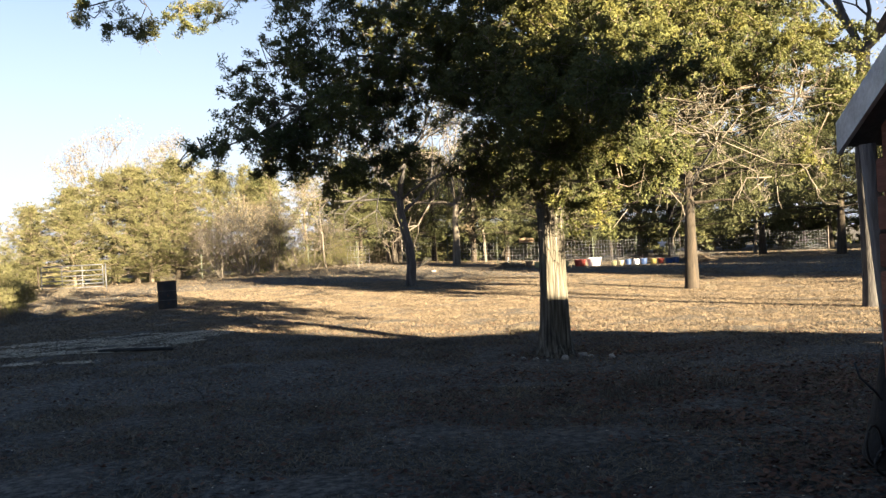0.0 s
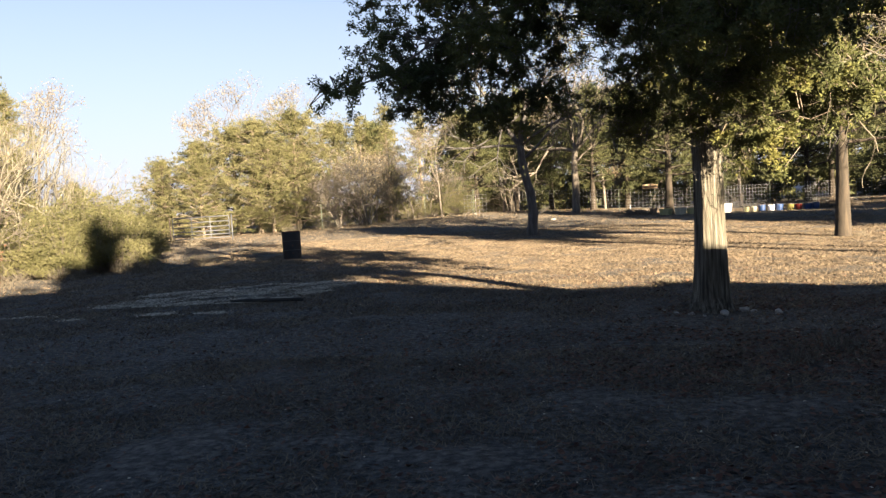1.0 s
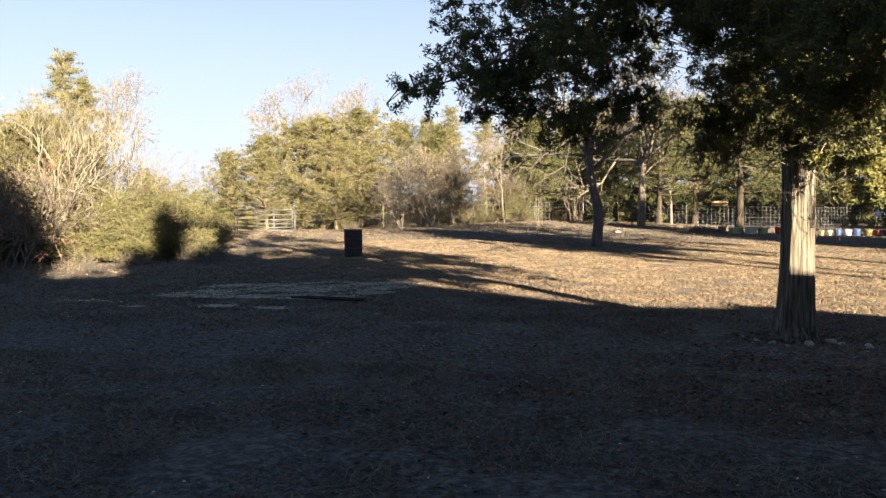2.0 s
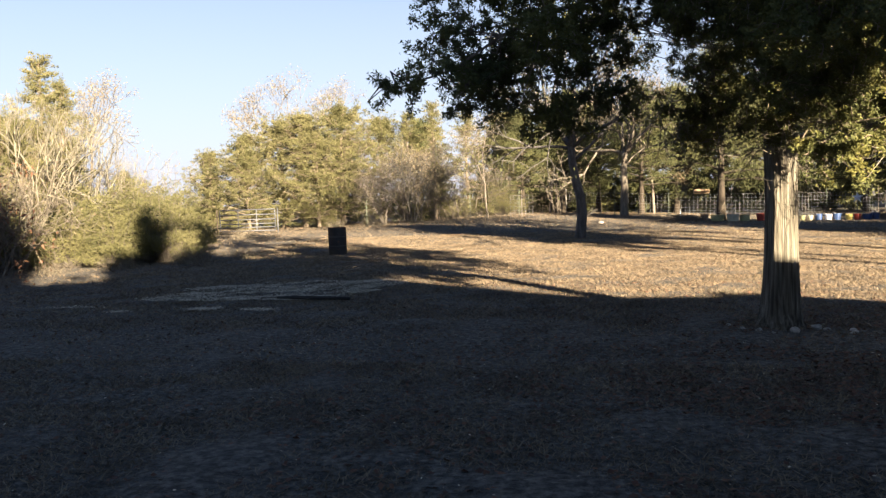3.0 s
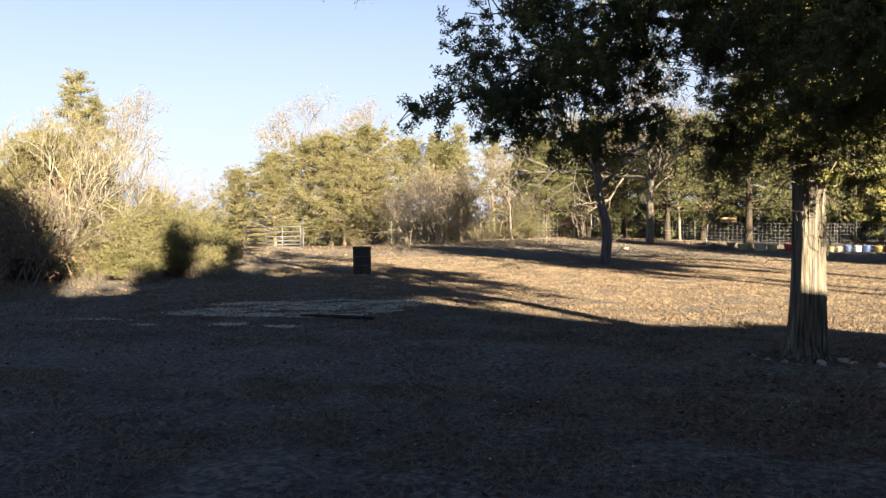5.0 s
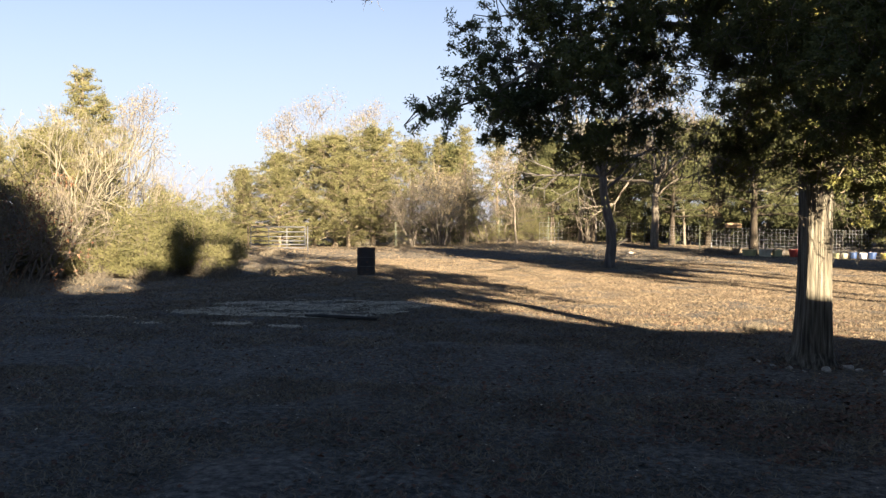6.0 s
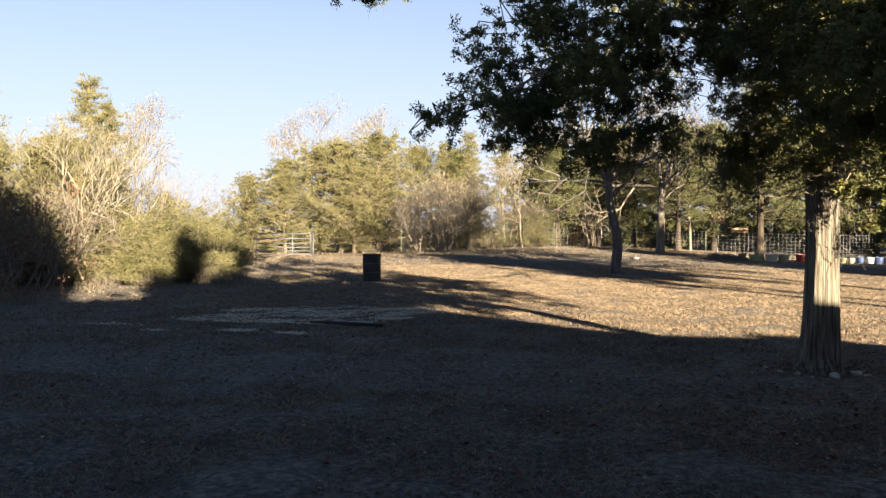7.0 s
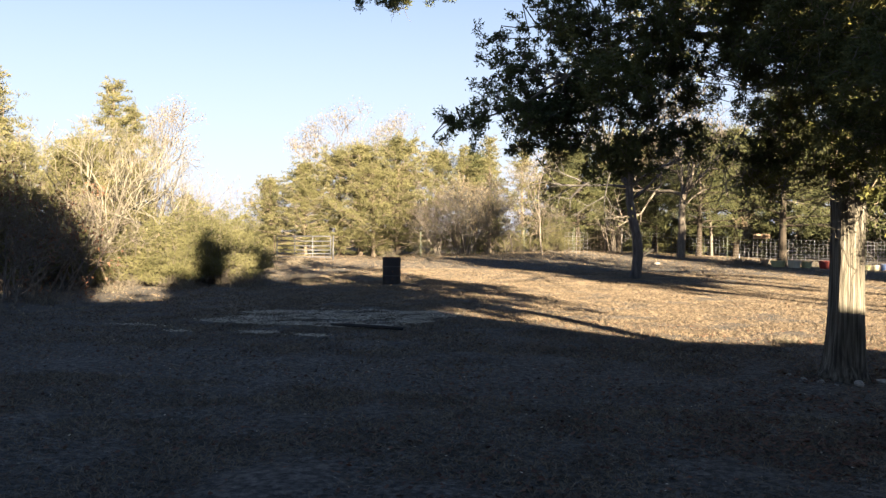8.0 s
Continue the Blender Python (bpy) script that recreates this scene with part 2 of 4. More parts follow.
def lathe(profile, sides=28, bm=None, jitter=0.0):
    """A turned body from rows of (radius, z)."""
    bm = bm or bmesh.new()
    rings = []
    for r, z in profile:
        rings.append([bm.verts.new((r * math.cos(i * math.tau / sides), r * math.sin(i * math.tau / sides), z)) for i in range(sides)])
    for a, b in zip(rings, rings[1:]):
        for i in range(sides):
            bm.faces.new((a[i], a[(i + 1) % sides], b[(i + 1) % sides], b[i]))
    return bm


def pipe(points, r, bm=None, sides=8):
    """A round tube along points, closed at its ends."""
    bm = bm or bmesh.new()
    pts = [Vector(p) for p in points]
    last = None
    for i, p in enumerate(pts):
        d = (pts[min(i + 1, len(pts) - 1)] - pts[max(i - 1, 0)]).normalized()
        u = d.cross(Vector((0, 0, 1)) if abs(d.z) < 0.9 else Vector((1, 0, 0))).normalized()
        v = d.cross(u)
        rad = r[i] if isinstance(r, (list, tuple)) else r
        ring = [bm.verts.new(p + (u * math.cos(k * math.tau / sides) + v * math.sin(k * math.tau / sides)) * rad) for k in range(sides)]
        if last:
            for k in range(sides):
                bm.faces.new((last[k], last[(k + 1) % sides], ring[(k + 1) % sides], ring[k]))
        else:
            bm.faces.new(ring)
        last = ring
    bm.faces.new(last[::-1])
    return bm


# ---- ground ----
def spaced(lo, hi, step, reach):
    """Even steps from lo to hi, growing steps out to reach on both sides."""
    mid = np.arange(lo, hi + step / 2, step)
    out = [step]
    while sum(out) < reach:
        out.append(out[-1] * 1.25)
    grow = np.cumsum(out)
    return np.concatenate([lo - grow[::-1], mid, hi + grow])


gx, gy = np.meshgrid(spaced(-14, 12, 0.16, 1500), spaced(0, 32, 0.16, 1500))
near = np.exp(-((gx / 60) ** 2 + ((gy - 15) / 60) ** 2))
bumps = np.array([noise.fractal((x * 1.1, y * 1.1, 0.0), 1.0, 2.0, 5) for x, y in zip(gx.ravel(), gy.ravel())]).reshape(gx.shape)
gz = ground_z(gx, gy) + 0.032 * bumps * near
rows_n, cols_n = gx.shape
idx = np.arange(rows_n * cols_n).reshape(rows_n, cols_n)
faces = np.stack([idx[:-1, :-1], idx[:-1, 1:], idx[1:, 1:], idx[1:, :-1]], -1).reshape(-1, 4)
ground = put("ground", quads("ground", np.stack([gx, gy, gz], -1).reshape(-1, 3), faces, M_SOIL, True))
tagged(ground, "flat yard of short dry winter grass and bare soil", "ground", kind="structure")


# ---- trees ----
def limb_line(start, way, length, droop, steps=6, wander=0.12):
    """A bending limb as a list of points."""
    p, d = Vector(start), Vector(way).normalized()
    pts = [p.copy()]
    for i in range(steps):
        d = (d + Vector(RNG.normal(size=3)) * wander + Vector((0, 0, -droop / steps))).normalized()
        p = p + d * length / steps
        pts.append(p.copy())
    return pts


def line_segs(pts, r0, r1):
    out, n = [], len(pts) - 1
    for i in range(n):
        out.append((*pts[i], *pts[i + 1], r0 + (r1 - r0) * i / n, r0 + (r1 - r0) * (i + 1) / n))
    return out


def cedar_parts(height, reach, low, trunk_r, mat, limbs=46, clumps=9, count=50, size=0.044, spread=0.19, taper=0.75):
    """Trunk, limbs and crown meshes of a juniper-like tree standing at the origin."""
    reseed(int(height * 100) + limbs)
    axis = [Vector((0, 0, height * k / 6)) + Vector((*RNG.normal(size=2), 0)) * 0.03 * min(k, 1) for k in range(7)]
    bm = bmesh.new()
    pipe([Vector((0, 0, -0.1)), Vector((0, 0, 0.08))] + axis[1:], [trunk_r * 1.5, trunk_r * 1.15] + [trunk_r * (1 - k / 6.6) for k in range(1, 7)], bm, 10)
    wood, cent, rad = [], [], []
    for i in range(limbs):
        f = (i + RNG.random()) / limbs
        z = low + (height * 0.97 - low) * f
        k = z / height * 6
        at = axis[int(min(k, 5))].lerp(axis[min(int(min(k, 5)) + 1, 6)], k - int(min(k, 5)))
        az = i * 2.4 + RNG.normal() * 0.4
        shape = (1 - f) ** taper * 0.92 + 0.08
        if f < 0.15:
            shape *= 0.8 + f
        length = reach * shape * RNG.uniform(0.5, 1.3)
        rise = 0.15 + 0.9 * f + RNG.normal() * 0.12
        pts = limb_line(at, (math.cos(az), math.sin(az), rise), length, 0.35 * (1 - f), 5)
        r = max(0.012, trunk_r * 0.32 * (1 - 0.6 * f))
        wood += line_segs(pts, r, 0.006)
        for c in range(clumps):
            s = 0.3 + 0.75 * RNG.random() ** 0.7
            j = min(int(s * 5), 4)
            base = pts[j].lerp(pts[j + 1], s * 5 - j) if s <= 1 else pts[5]
            side = Vector(RNG.normal(size=3)) * (0.16 + 0.11 * length) * Vector((1, 1, 0.6)).length / 1.4
            tip = base + side
            if spread < 0.25:
                wood.append((*base, *tip, 0.008, 0.004))
            cent.append(tip)
            rad.append(spread * RNG.uniform(0.6, 1.3))
            if RNG.random() < 0.5:
                cent.append(base.lerp(tip, 0.5))
                rad.append(spread * RNG.uniform(0.5, 0.9))
    return bm, wood, (cent, rad, count, size, mat)


def plant(name, m, label, category, parts, bark=M_DARKBARK, group="", limb_mat=None):
    bm, wood, (cent, rad, count, size, mat) = parts
    tree = empty(name, m, label, category, group)
    part("trunk", bm, bark, tree, soft=True)
    put("branchwork", tubes("branchwork", wood, limb_mat or bark, 4), tree)
    put("crown", leaves("crown", [tuple(c) for c in cent], rad, count, size * 1.55, mat, 0.5, 0.21, 0.5), tree)
    return tree


def at(x, y, turn=0.0, grow=1.0):
    return pose(x, y, float(ground_z(x, y)), 0, 0, turn) @ Matrix.Diagonal((grow, grow, grow, 1))


def bare_parts(height, stems, depth, spread, trunk_r, fan=0.55, rise=0.25, children=3, steps=2, spine=None, finest=0.0036, keep=0.58):
    """Limbs of a leafless tree or shrub: forked again and again; returns trunk rows, twig rows and the twig ends."""
    reseed(int(height * 100) + stems * 7 + int(trunk_r * 1000))
    trunk, wood, ends = [], [], []

    def fork(p, d, length, r, level):
        for k in range(steps):
            d = (d + Vector(RNG.normal(size=3)) * 0.16 + Vector((0, 0, rise * 0.3))).normalized()
            q = p + d * length / steps
            (trunk if level == 0 else wood).append((*p, *q, r * (1 - 0.25 * k / steps), r * (1 - 0.25 * (k + 1) / steps)))
            p = q
        if level == depth:
            ends.append(p)
            return
        for c in range(children):
            turn = Vector(RNG.normal(size=3)) * fan
            fork(p, (d + turn + Vector((0, 0, rise * 0.5))).normalized(), length * RNG.uniform(0.55, 0.85), max(r * keep, finest), level + 1)

    if spine:
        trunk += line_segs([Vector(p) for p in spine], trunk_r, trunk_r * 0.62)
        last = Vector(spine[-1])
        lean = (last - Vector(spine[-2])).normalized()
        for c in range(4):
            fork(last, (lean * 0.7 + Vector(RNG.normal(size=3)) * Vector((0.5, 0.5, 0.2)).length + Vector((0, 0, 0.9))).normalized(), height * 0.26, trunk_r * 0.5, 1)
        for c in range(3):
            k = len(spine) - 1 - c % 2
            fork(Vector(spine[k]) * 1.0, Vector((*RNG.normal(size=2), 0.8)).normalized(), height * 0.22, trunk_r * 0.3, 2)
        return trunk, wood, ends
    for s in range(stems):
        way = Vector((*RNG.normal(size=2) * spread, 1)).normalized()
        start = Vector((*RNG.normal(size=2) * 0.12 * (stems > 1), -0.05))
        fork(start, way, height * RNG.uniform(0.27, 0.36), trunk_r * RNG.uniform(0.7, 1.1), 0)
    return trunk, wood, ends


def bare_tree(name, m, label, category, parts, bark, leaf_mat=None, share=0.0, count=4, size=0.06, group="", puff=0.12):
    trunk, wood, ends = parts
    tree = empty(name, m, label, category, group)
    put("trunk", tubes("trunk", trunk, bark, 8), tree)
    tagged(put("branch_tangle", tubes("branch_tangle", wood, bark, 3), tree), kind="stuff")
    if leaf_mat:
        keep = [tuple(p) for p in ends if RNG.random() < share]
        put("leaves", leaves("leaves", keep, puff, count, size, leaf_mat), tree)
    return tree


# the big cedar in the yard
def spray(cent, rad, wood, start, way, length, droop, tufts=5, fat=1.0):
    """One leafy branchlet: a thin bent stem with leaf tufts that swell towards its tip."""
    p, d = start, way
    for k in range(tufts):
        d = (d + Vector(RNG.normal(size=3)) * 0.28 + Vector((0, 0, -droop))).normalized()
        q = p + d * length / tufts
        wood.append((*p, *q, 0.006, 0.004))
        cent.append(q + Vector(RNG.normal(size=3)) * 0.022)
        rad.append(fat * RNG.uniform(0.022, 0.05) * (0.75 + 0.12 * k))
        p = q


def dead_fork(rows, p, d, length, r, level, droop=0.12, fan=0.75):
    """A bare crooked twig that forks into thinner ones."""
    for k in range(5):
        d = (d + Vector(RNG.normal(size=3)) * 0.38 + Vector((0, 0, -droop * 0.6))).normalized()
        q = p + d * length / 5
        rows.append((*p, *q, r * (1 - 0.08 * k), r * (0.92 - 0.08 * k)))
        p = q
        if level and RNG.random() < 0.5:
            dead_fork(rows, p, (d + Vector(RNG.normal(size=3)) * fan).normalized(), length * RNG.uniform(0.4, 0.75), max(r * 0.6, 0.0028), level - 1, droop, fan)


# Foliage pads of the crown, limb by limb: place from the trunk's foot (x, y, z), radius, half height.
# The first row of each is the end of the limb that carries the others.
LEFT_LIMB = [(-3.78, -2.82, 2.60, 0.22, 0.07), (-3.45, -2.55, 2.78, 0.36, 0.16), (-3.45, -2.0, 3.2, 0.36, 0.2), (-3.15, -1.75, 2.98, 0.4, 0.2), (-3.35, -1.95, 2.52, 0.13, 0.08), (-3.2, -1.5, 2.72, 0.36, 0.16), (-2.85, -1.7, 2.55, 0.4, 0.2), (-2.45, -1.9, 2.4, 0.5, 0.22), (-2.9, -2.0, 3.05, 0.5, 0.28), (-2.0, -1.8, 2.62, 0.45, 0.26)]
HIGH_LEFT = [(-3.05, -1.9, 3.7, 0.45, 0.26), (-3.85, -0.9, 3.8, 0.12, 0.07), (-2.5, -2.2, 3.0, 0.65, 0.45), (-2.4, -1.6, 3.6, 0.8, 0.4), (-2.75, -1.9, 4.3, 0.6, 0.35), (-1.6, -1.8, 3.55, 0.7, 0.32), (-1.8, -1.9, 4.25, 0.8, 0.35), (-2.1, -1.2, 3.15, 0.55, 0.3)]
FRONT = [(0.1, -4.5, 2.8, 0.5, 0.22), (-0.25, -3.6, 2.78, 0.65, 0.3), (-0.6, -2.8, 3.25, 0.75, 0.35), (0.3, -3.0, 3.3, 0.75, 0.35), (-0.7, -2.4, 4.0, 0.85, 0.4), (0.3, -2.3, 4.1, 0.85, 0.4), (0.1, -2.1, 2.55, 0.42, 0.25), (-0.35, -2.5, 2.5, 0.45, 0.2), (0.25, -2.7, 2.6, 0.45, 0.22), (-0.7, -1.1, 2.8, 0.4, 0.38), (-0.75, -0.7, 2.4, 0.3, 0.2)]
INNER = [(-1.1, -1.9, 3.75, 0.6, 0.3), (-1.2, -1.9, 3.3, 0.45, 0.18), (-0.7, -1.8, 3.3, 0.45, 0.25), (-0.4, -1.5, 3.6, 0.6, 0.35), (-0.35, -1.0, 3.25, 0.5, 0.32), (0.3, -1.2, 3.4, 0.6, 0.35), (0.0, -0.8, 2.9, 0.45, 0.28), (-0.15, -0.9, 2.35, 0.36, 0.24), (0.7, -1.6, 2.9, 0.5, 0.28), (0.2, 0.3, 4.0, 0.7, 0.4), (0.6, 0.2, 4.6, 0.7, 0.4), (-1.0, -0.9, 2.5, 0.36, 0.14), (-0.95, -0.2, 2.25, 0.32, 0.12)]
LOW_RIGHT = [(0.35, -1.7, 2.0, 0.28, 0.3), (0.0, -1.5, 1.9, 0.2, 0.14), (0.6, -1.4, 2.3, 0.4, 0.28), (0.95, -1.9, 2.45, 0.45, 0.2), (0.5, -0.9, 2.6, 0.5, 0.28)]
RIGHT_LIMB = [(3.3, -1.5, 3.0, 0.5, 0.28), (1.4, -1.6, 3.55, 0.6, 0.3), (0.8, -1.6, 3.7, 0.6, 0.35), (2.4, -1.7, 3.72, 0.7, 0.26), (3.1, -1.3, 3.7, 0.6, 0.3), (2.9, -1.5, 2.35, 0.2, 0.12), (0.95, -1.9, 2.25, 0.26, 0.22), (1.3, -0.6, 2.6, 0.6, 0.4), (2.3, -0.3, 3.35, 0.75, 0.42), (3.0, 0.0, 3.6, 0.65, 0.35), (3.5, -1.2, 3.2, 0.4, 0.25)]
HIGH_RIGHT = [(2.6, -1.2, 4.3, 0.7, 0.3), (1.8, -1.1, 4.2, 0.9, 0.4), (0.6, -1.6, 4.3, 0.8, 0.35), (1.4, -0.8, 4.9, 0.9, 0.4), (2.2, 0.6, 4.0, 0.8, 0.4)]
BACK = [(0.9, 2.2, 3.6, 0.8, 0.35), (-0.9, 1.7, 3.5, 0.8, 0.35), (2.1, 1.6, 3.4, 0.8, 0.35), (-2.2, 1.1, 4.0, 0.8, 0.35), (-1.4, 0.5, 4.3, 0.8, 0.35)]
TOP_LEFT = [(-6.25, 0.12, 5.02, 0.22, 0.12), (-5.85, 0.3, 4.80, 0.26, 0.14), (-5.45, 0.45, 4.80, 0.24, 0.14), (-5.0, 0.55, 4.97, 0.26, 0.12), (-4.6, 0.6, 5.0, 0.3, 0.14), (-3.7, 0.5, 5.25, 0.5, 0.2)]


def yard_cedar(x, y):
    tree = empty("cedar_tree", at(x, y), "large old cedar with fluted pale trunk and dark drooping crown", "tree")
    bm = bmesh.new()
    sides, rings, face = 96, [], radians(-78)  # squarish old stem, its broad face towards the house
    for z, r in ((-0.08, 0.33), (0.0, 0.31), (0.07, 0.28), (0.16, 0.255), (0.3, 0.24), (0.4, 0.234), (0.5, 0.228), (0.65, 0.22), (0.8, 0.212), (1.0, 0.206), (1.2, 0.2), (1.4, 0.198), (1.6, 0.196), (1.8, 0.197), (2.0, 0.2), (2.5, 0.19), (3.5, 0.15), (5.0, 0.13), (7.5, 0.10), (10.0, 0.06), (12.2, 0.02)):
        ring = []
        for i in range(sides):
            t = i * math.tau / sides
            c, d = abs(math.cos(t - face)), abs(math.sin(t - face))
            square = (c ** 4.5 + d ** 4.5) ** (-1 / 4.5)
            c1, s1 = math.cos(t), math.sin(t)
            flute = 0.07 * noise.noise((c1 * 2.6, s1 * 2.6, z * 0.5)) + 0.06 * noise.noise((c1 * 7, s1 * 7, z * 0.6 + 5)) + 0.035 * noise.noise((c1 * 15, s1 * 15, z * 0.9 + 9)) - 0.05 * max(0.0, math.cos(t - face - 0.35)) ** 60
            foot = 1 + (0.14 * max(0.0, math.sin(4 * t + 0.8)) if z < 0.1 else 0.0)
            k = 0.77 * r * square * (1 + flute) * foot
            ring.append(bm.verts.new((k * math.cos(t) + 0.02 * math.sin(z * 1.3), k * math.sin(t), z)))
        rings.append(ring)
    for p, q in zip(rings, rings[1:]):
        for i in range(sides):
            bm.faces.new((p[i], p[(i + 1) % sides], q[(i + 1) % sides], q[i]))
    part("trunk", bm, M_BARK, tree, "pale stringy cedar bark", True)
    for vx, z0, z1, r in ((-0.085, 1.4, 2.5, 0.008), (0.02, 1.75, 2.5, 0.006)):
        vine = [(vx + 0.012 * math.sin(7 * z + vx * 40), -0.152 + 0.1 * (vx + 0.12), z) for z in np.linspace(z0, z1, 12)]
        part("vine", pipe(vine, r, None, 5), M_DARKBARK, tree, "thin bare vine stem", True)
    reseed(5)
    dead, cent, rad, twigs = [], [], [], []
    groups = [(LEFT_LIMB, 3.7, 0.46), (HIGH_LEFT, 3.2, 0.5), (FRONT, 2.9, 0.75), (INNER, 3.0, 0.8), (LOW_RIGHT, 2.1, 0.6), (RIGHT_LIMB, 2.7, 0.55), (HIGH_RIGHT, 3.3, 0.55), (BACK, 2.8, 0.3), (TOP_LEFT, 4.6, 0.42)]
    upper = []  # the cone of the crown, above what the yard sees
    for i in range(40):
        f, t = i / 40, i * 2.4
        reach = 2.7 * (1 - f) ** 0.8 + 0.1
        upper.append((reach * math.cos(t), reach * math.sin(t), 4.9 + 7.2 * f, 0.85 - 0.4 * f, 0.42))
    groups += [([u], u[2] - 0.3, 0.42) for u in upper]
    for pads, start_z, thick in groups:
        end, start = Vector(pads[0][:3]), Vector((0, 0, start_z))
        bow = Vector((0, 0, 0.1 * (end - start).length))
        line = [start.lerp(end, k / 9) + bow * math.sin(math.pi * k / 9) + Vector(RNG.normal(size=3)) * 0.06 * (0 < k < 9) for k in range(10)]
        thick_end = 0.02 + 0.004 * (end - start).length
        part("limb", pipe(line, [thick_end + (0.008 - thick_end) * k / 9 for k in range(10)], None, 6), M_DARKBARK, tree, soft=True)
        for px, py, pz, r, half in pads:
            c = Vector((px, py, pz))
            root = min(line[1:], key=lambda q: (q - c).length + 0.6 * max(0.0, Vector((q.x, q.y)).length - Vector((px, py)).length))
            n_sub = max(2, int(2 + 3 * r))
            subs = []
            for _ in range(n_sub):
                e = c + Vector((RNG.normal() * r * 0.5, RNG.normal() * r * 0.5, RNG.normal() * half * 0.5))
                sub = [root.lerp(e, k / 4) + Vector(RNG.normal(size=3)) * 0.09 * (0 < k < 4) for k in range(5)]
                twigs += line_segs(sub, 0.009, 0.005)
                subs.append(sub)
            for _ in range(int(thick * (10 + 360 * r * (r + half) * 0.5))):
                w = Vector(RNG.normal(size=3)).normalized() * RNG.random() ** 0.42
                p = c + Vector((w.x * (r - 0.06), w.y * (r - 0.06), w.z * half))
                out = (Vector((w.x, w.y, 0.5 * w.z)) * 0.8 + Vector(RNG.normal(size=3)) * 0.5).normalized()
                spray(cent, rad, twigs, p, out, RNG.uniform(0.13, 0.3), 0.06)
                if RNG.random() < 0.10:
                    dead_fork(dead, p, Vector((*RNG.normal(size=2), -0.7)).normalized(), RNG.uniform(0.15, 0.4), 0.004, 1)
    # bare dead limbs: a pale thicket under the sunlit side, thin ones about the trunk
    pale = []
    for i in range(50):
        p = Vector((RNG.uniform(0.55, 3.2), RNG.uniform(-2.0, -1.0), RNG.uniform(2.15, 3.5)))
        d = Vector((RNG.normal() * 0.8, -0.3 + RNG.normal() * 0.5, RNG.normal() * 0.6 - 0.15)).normalized()
        dead_fork(pale, p, d, RNG.uniform(0.3, 0.65), RNG.uniform(0.005, 0.011), 2, 0.1)
        if i % 4 == 0:
            root = Vector((p.x * 0.35, p.y * 0.35, RNG.uniform(2.5, 3.6)))
            way = [root.lerp(p, k / 5) + Vector(RNG.normal(size=3)) * 0.09 * (k < 5) for k in range(6)]
            pale += line_segs(way, 0.010, 0.007)
    for i in range(26):
        t = RNG.uniform(0, math.tau)
        p = Vector((0.16 * math.cos(t), 0.16 * math.sin(t), RNG.uniform(1.95, 3.0)))
        dead_fork(dead, p, Vector((math.cos(t), math.sin(t), RNG.normal() * 0.3 - 0.1)).normalized(), RNG.uniform(0.4, 1.0), 0.008, 2)
    for i in range(22):  # bare drooping twigs that span the gap beside the trunk
        p = Vector((RNG.uniform(-2.2, -0.6), RNG.uniform(-1.6, 0.3), RNG.uniform(2.5, 3.3)))
        dead_fork(dead, p, Vector((RNG.normal(), RNG.normal(), -0.3)).normalized(), RNG.uniform(0.3, 0.7), 0.006, 2)
    for i in range(26):  # bare twigs hanging low on the shaded side
        p = Vector((RNG.uniform(-1.9, -0.2), RNG.uniform(-1.4, 0.2), RNG.uniform(2.1, 2.6)))
        dead_fork(dead, p, Vector((RNG.normal() * 0.6, RNG.normal() * 0.6, -0.7)).normalized(), RNG.uniform(0.3, 0.6), 0.007, 1, 0.15)
    tagged(put("dead_limb_tangle", tubes("dead_limb_tangle", pale, M_DEADWOOD, 4), tree), "bare pale dead limbs and twigs", kind="stuff")
    sprig = [(-1.06 + dx, -0.1 + dy, 1.78 + dz) for dx, dy, dz in RNG.normal(size=(26, 3)) * (0.05, 0.04, 0.09)]
    tagged(put("dead_sprig", leaves("dead_sprig", sprig, 0.03, 14, 0.025, M_RUST, 1.6), tree), "dead tan sprig hanging from a limb")
    dead += [(-1.0, -0.3, 2.5, -1.05, -0.12, 2.1, 0.008, 0.006), (-1.05, -0.12, 2.1, -1.06, -0.1, 1.65, 0.006, 0.003)]
    dead.append((0.95, -0.5, 1.9, 0.66, -0.78, 1.62, 0.006, 0.004))
    for _ in range(9):
        cent.append(Vector((0.66, -0.78, 1.62)) + Vector(RNG.normal(size=3)) * 0.05)
        rad.append(0.05)
    tagged(put("dead_twig_tangle", tubes("dead_twig_tangle", dead, M_DEADWOOD, 3), tree), kind="stuff")
    tagged(put("twig_tangle", tubes("twig_tangle", twigs, M_DARKBARK, 3), tree), kind="stuff")
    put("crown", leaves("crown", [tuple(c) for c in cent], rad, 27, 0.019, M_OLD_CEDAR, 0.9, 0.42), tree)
    return tree


yard_cedar(1.18, 11.25)

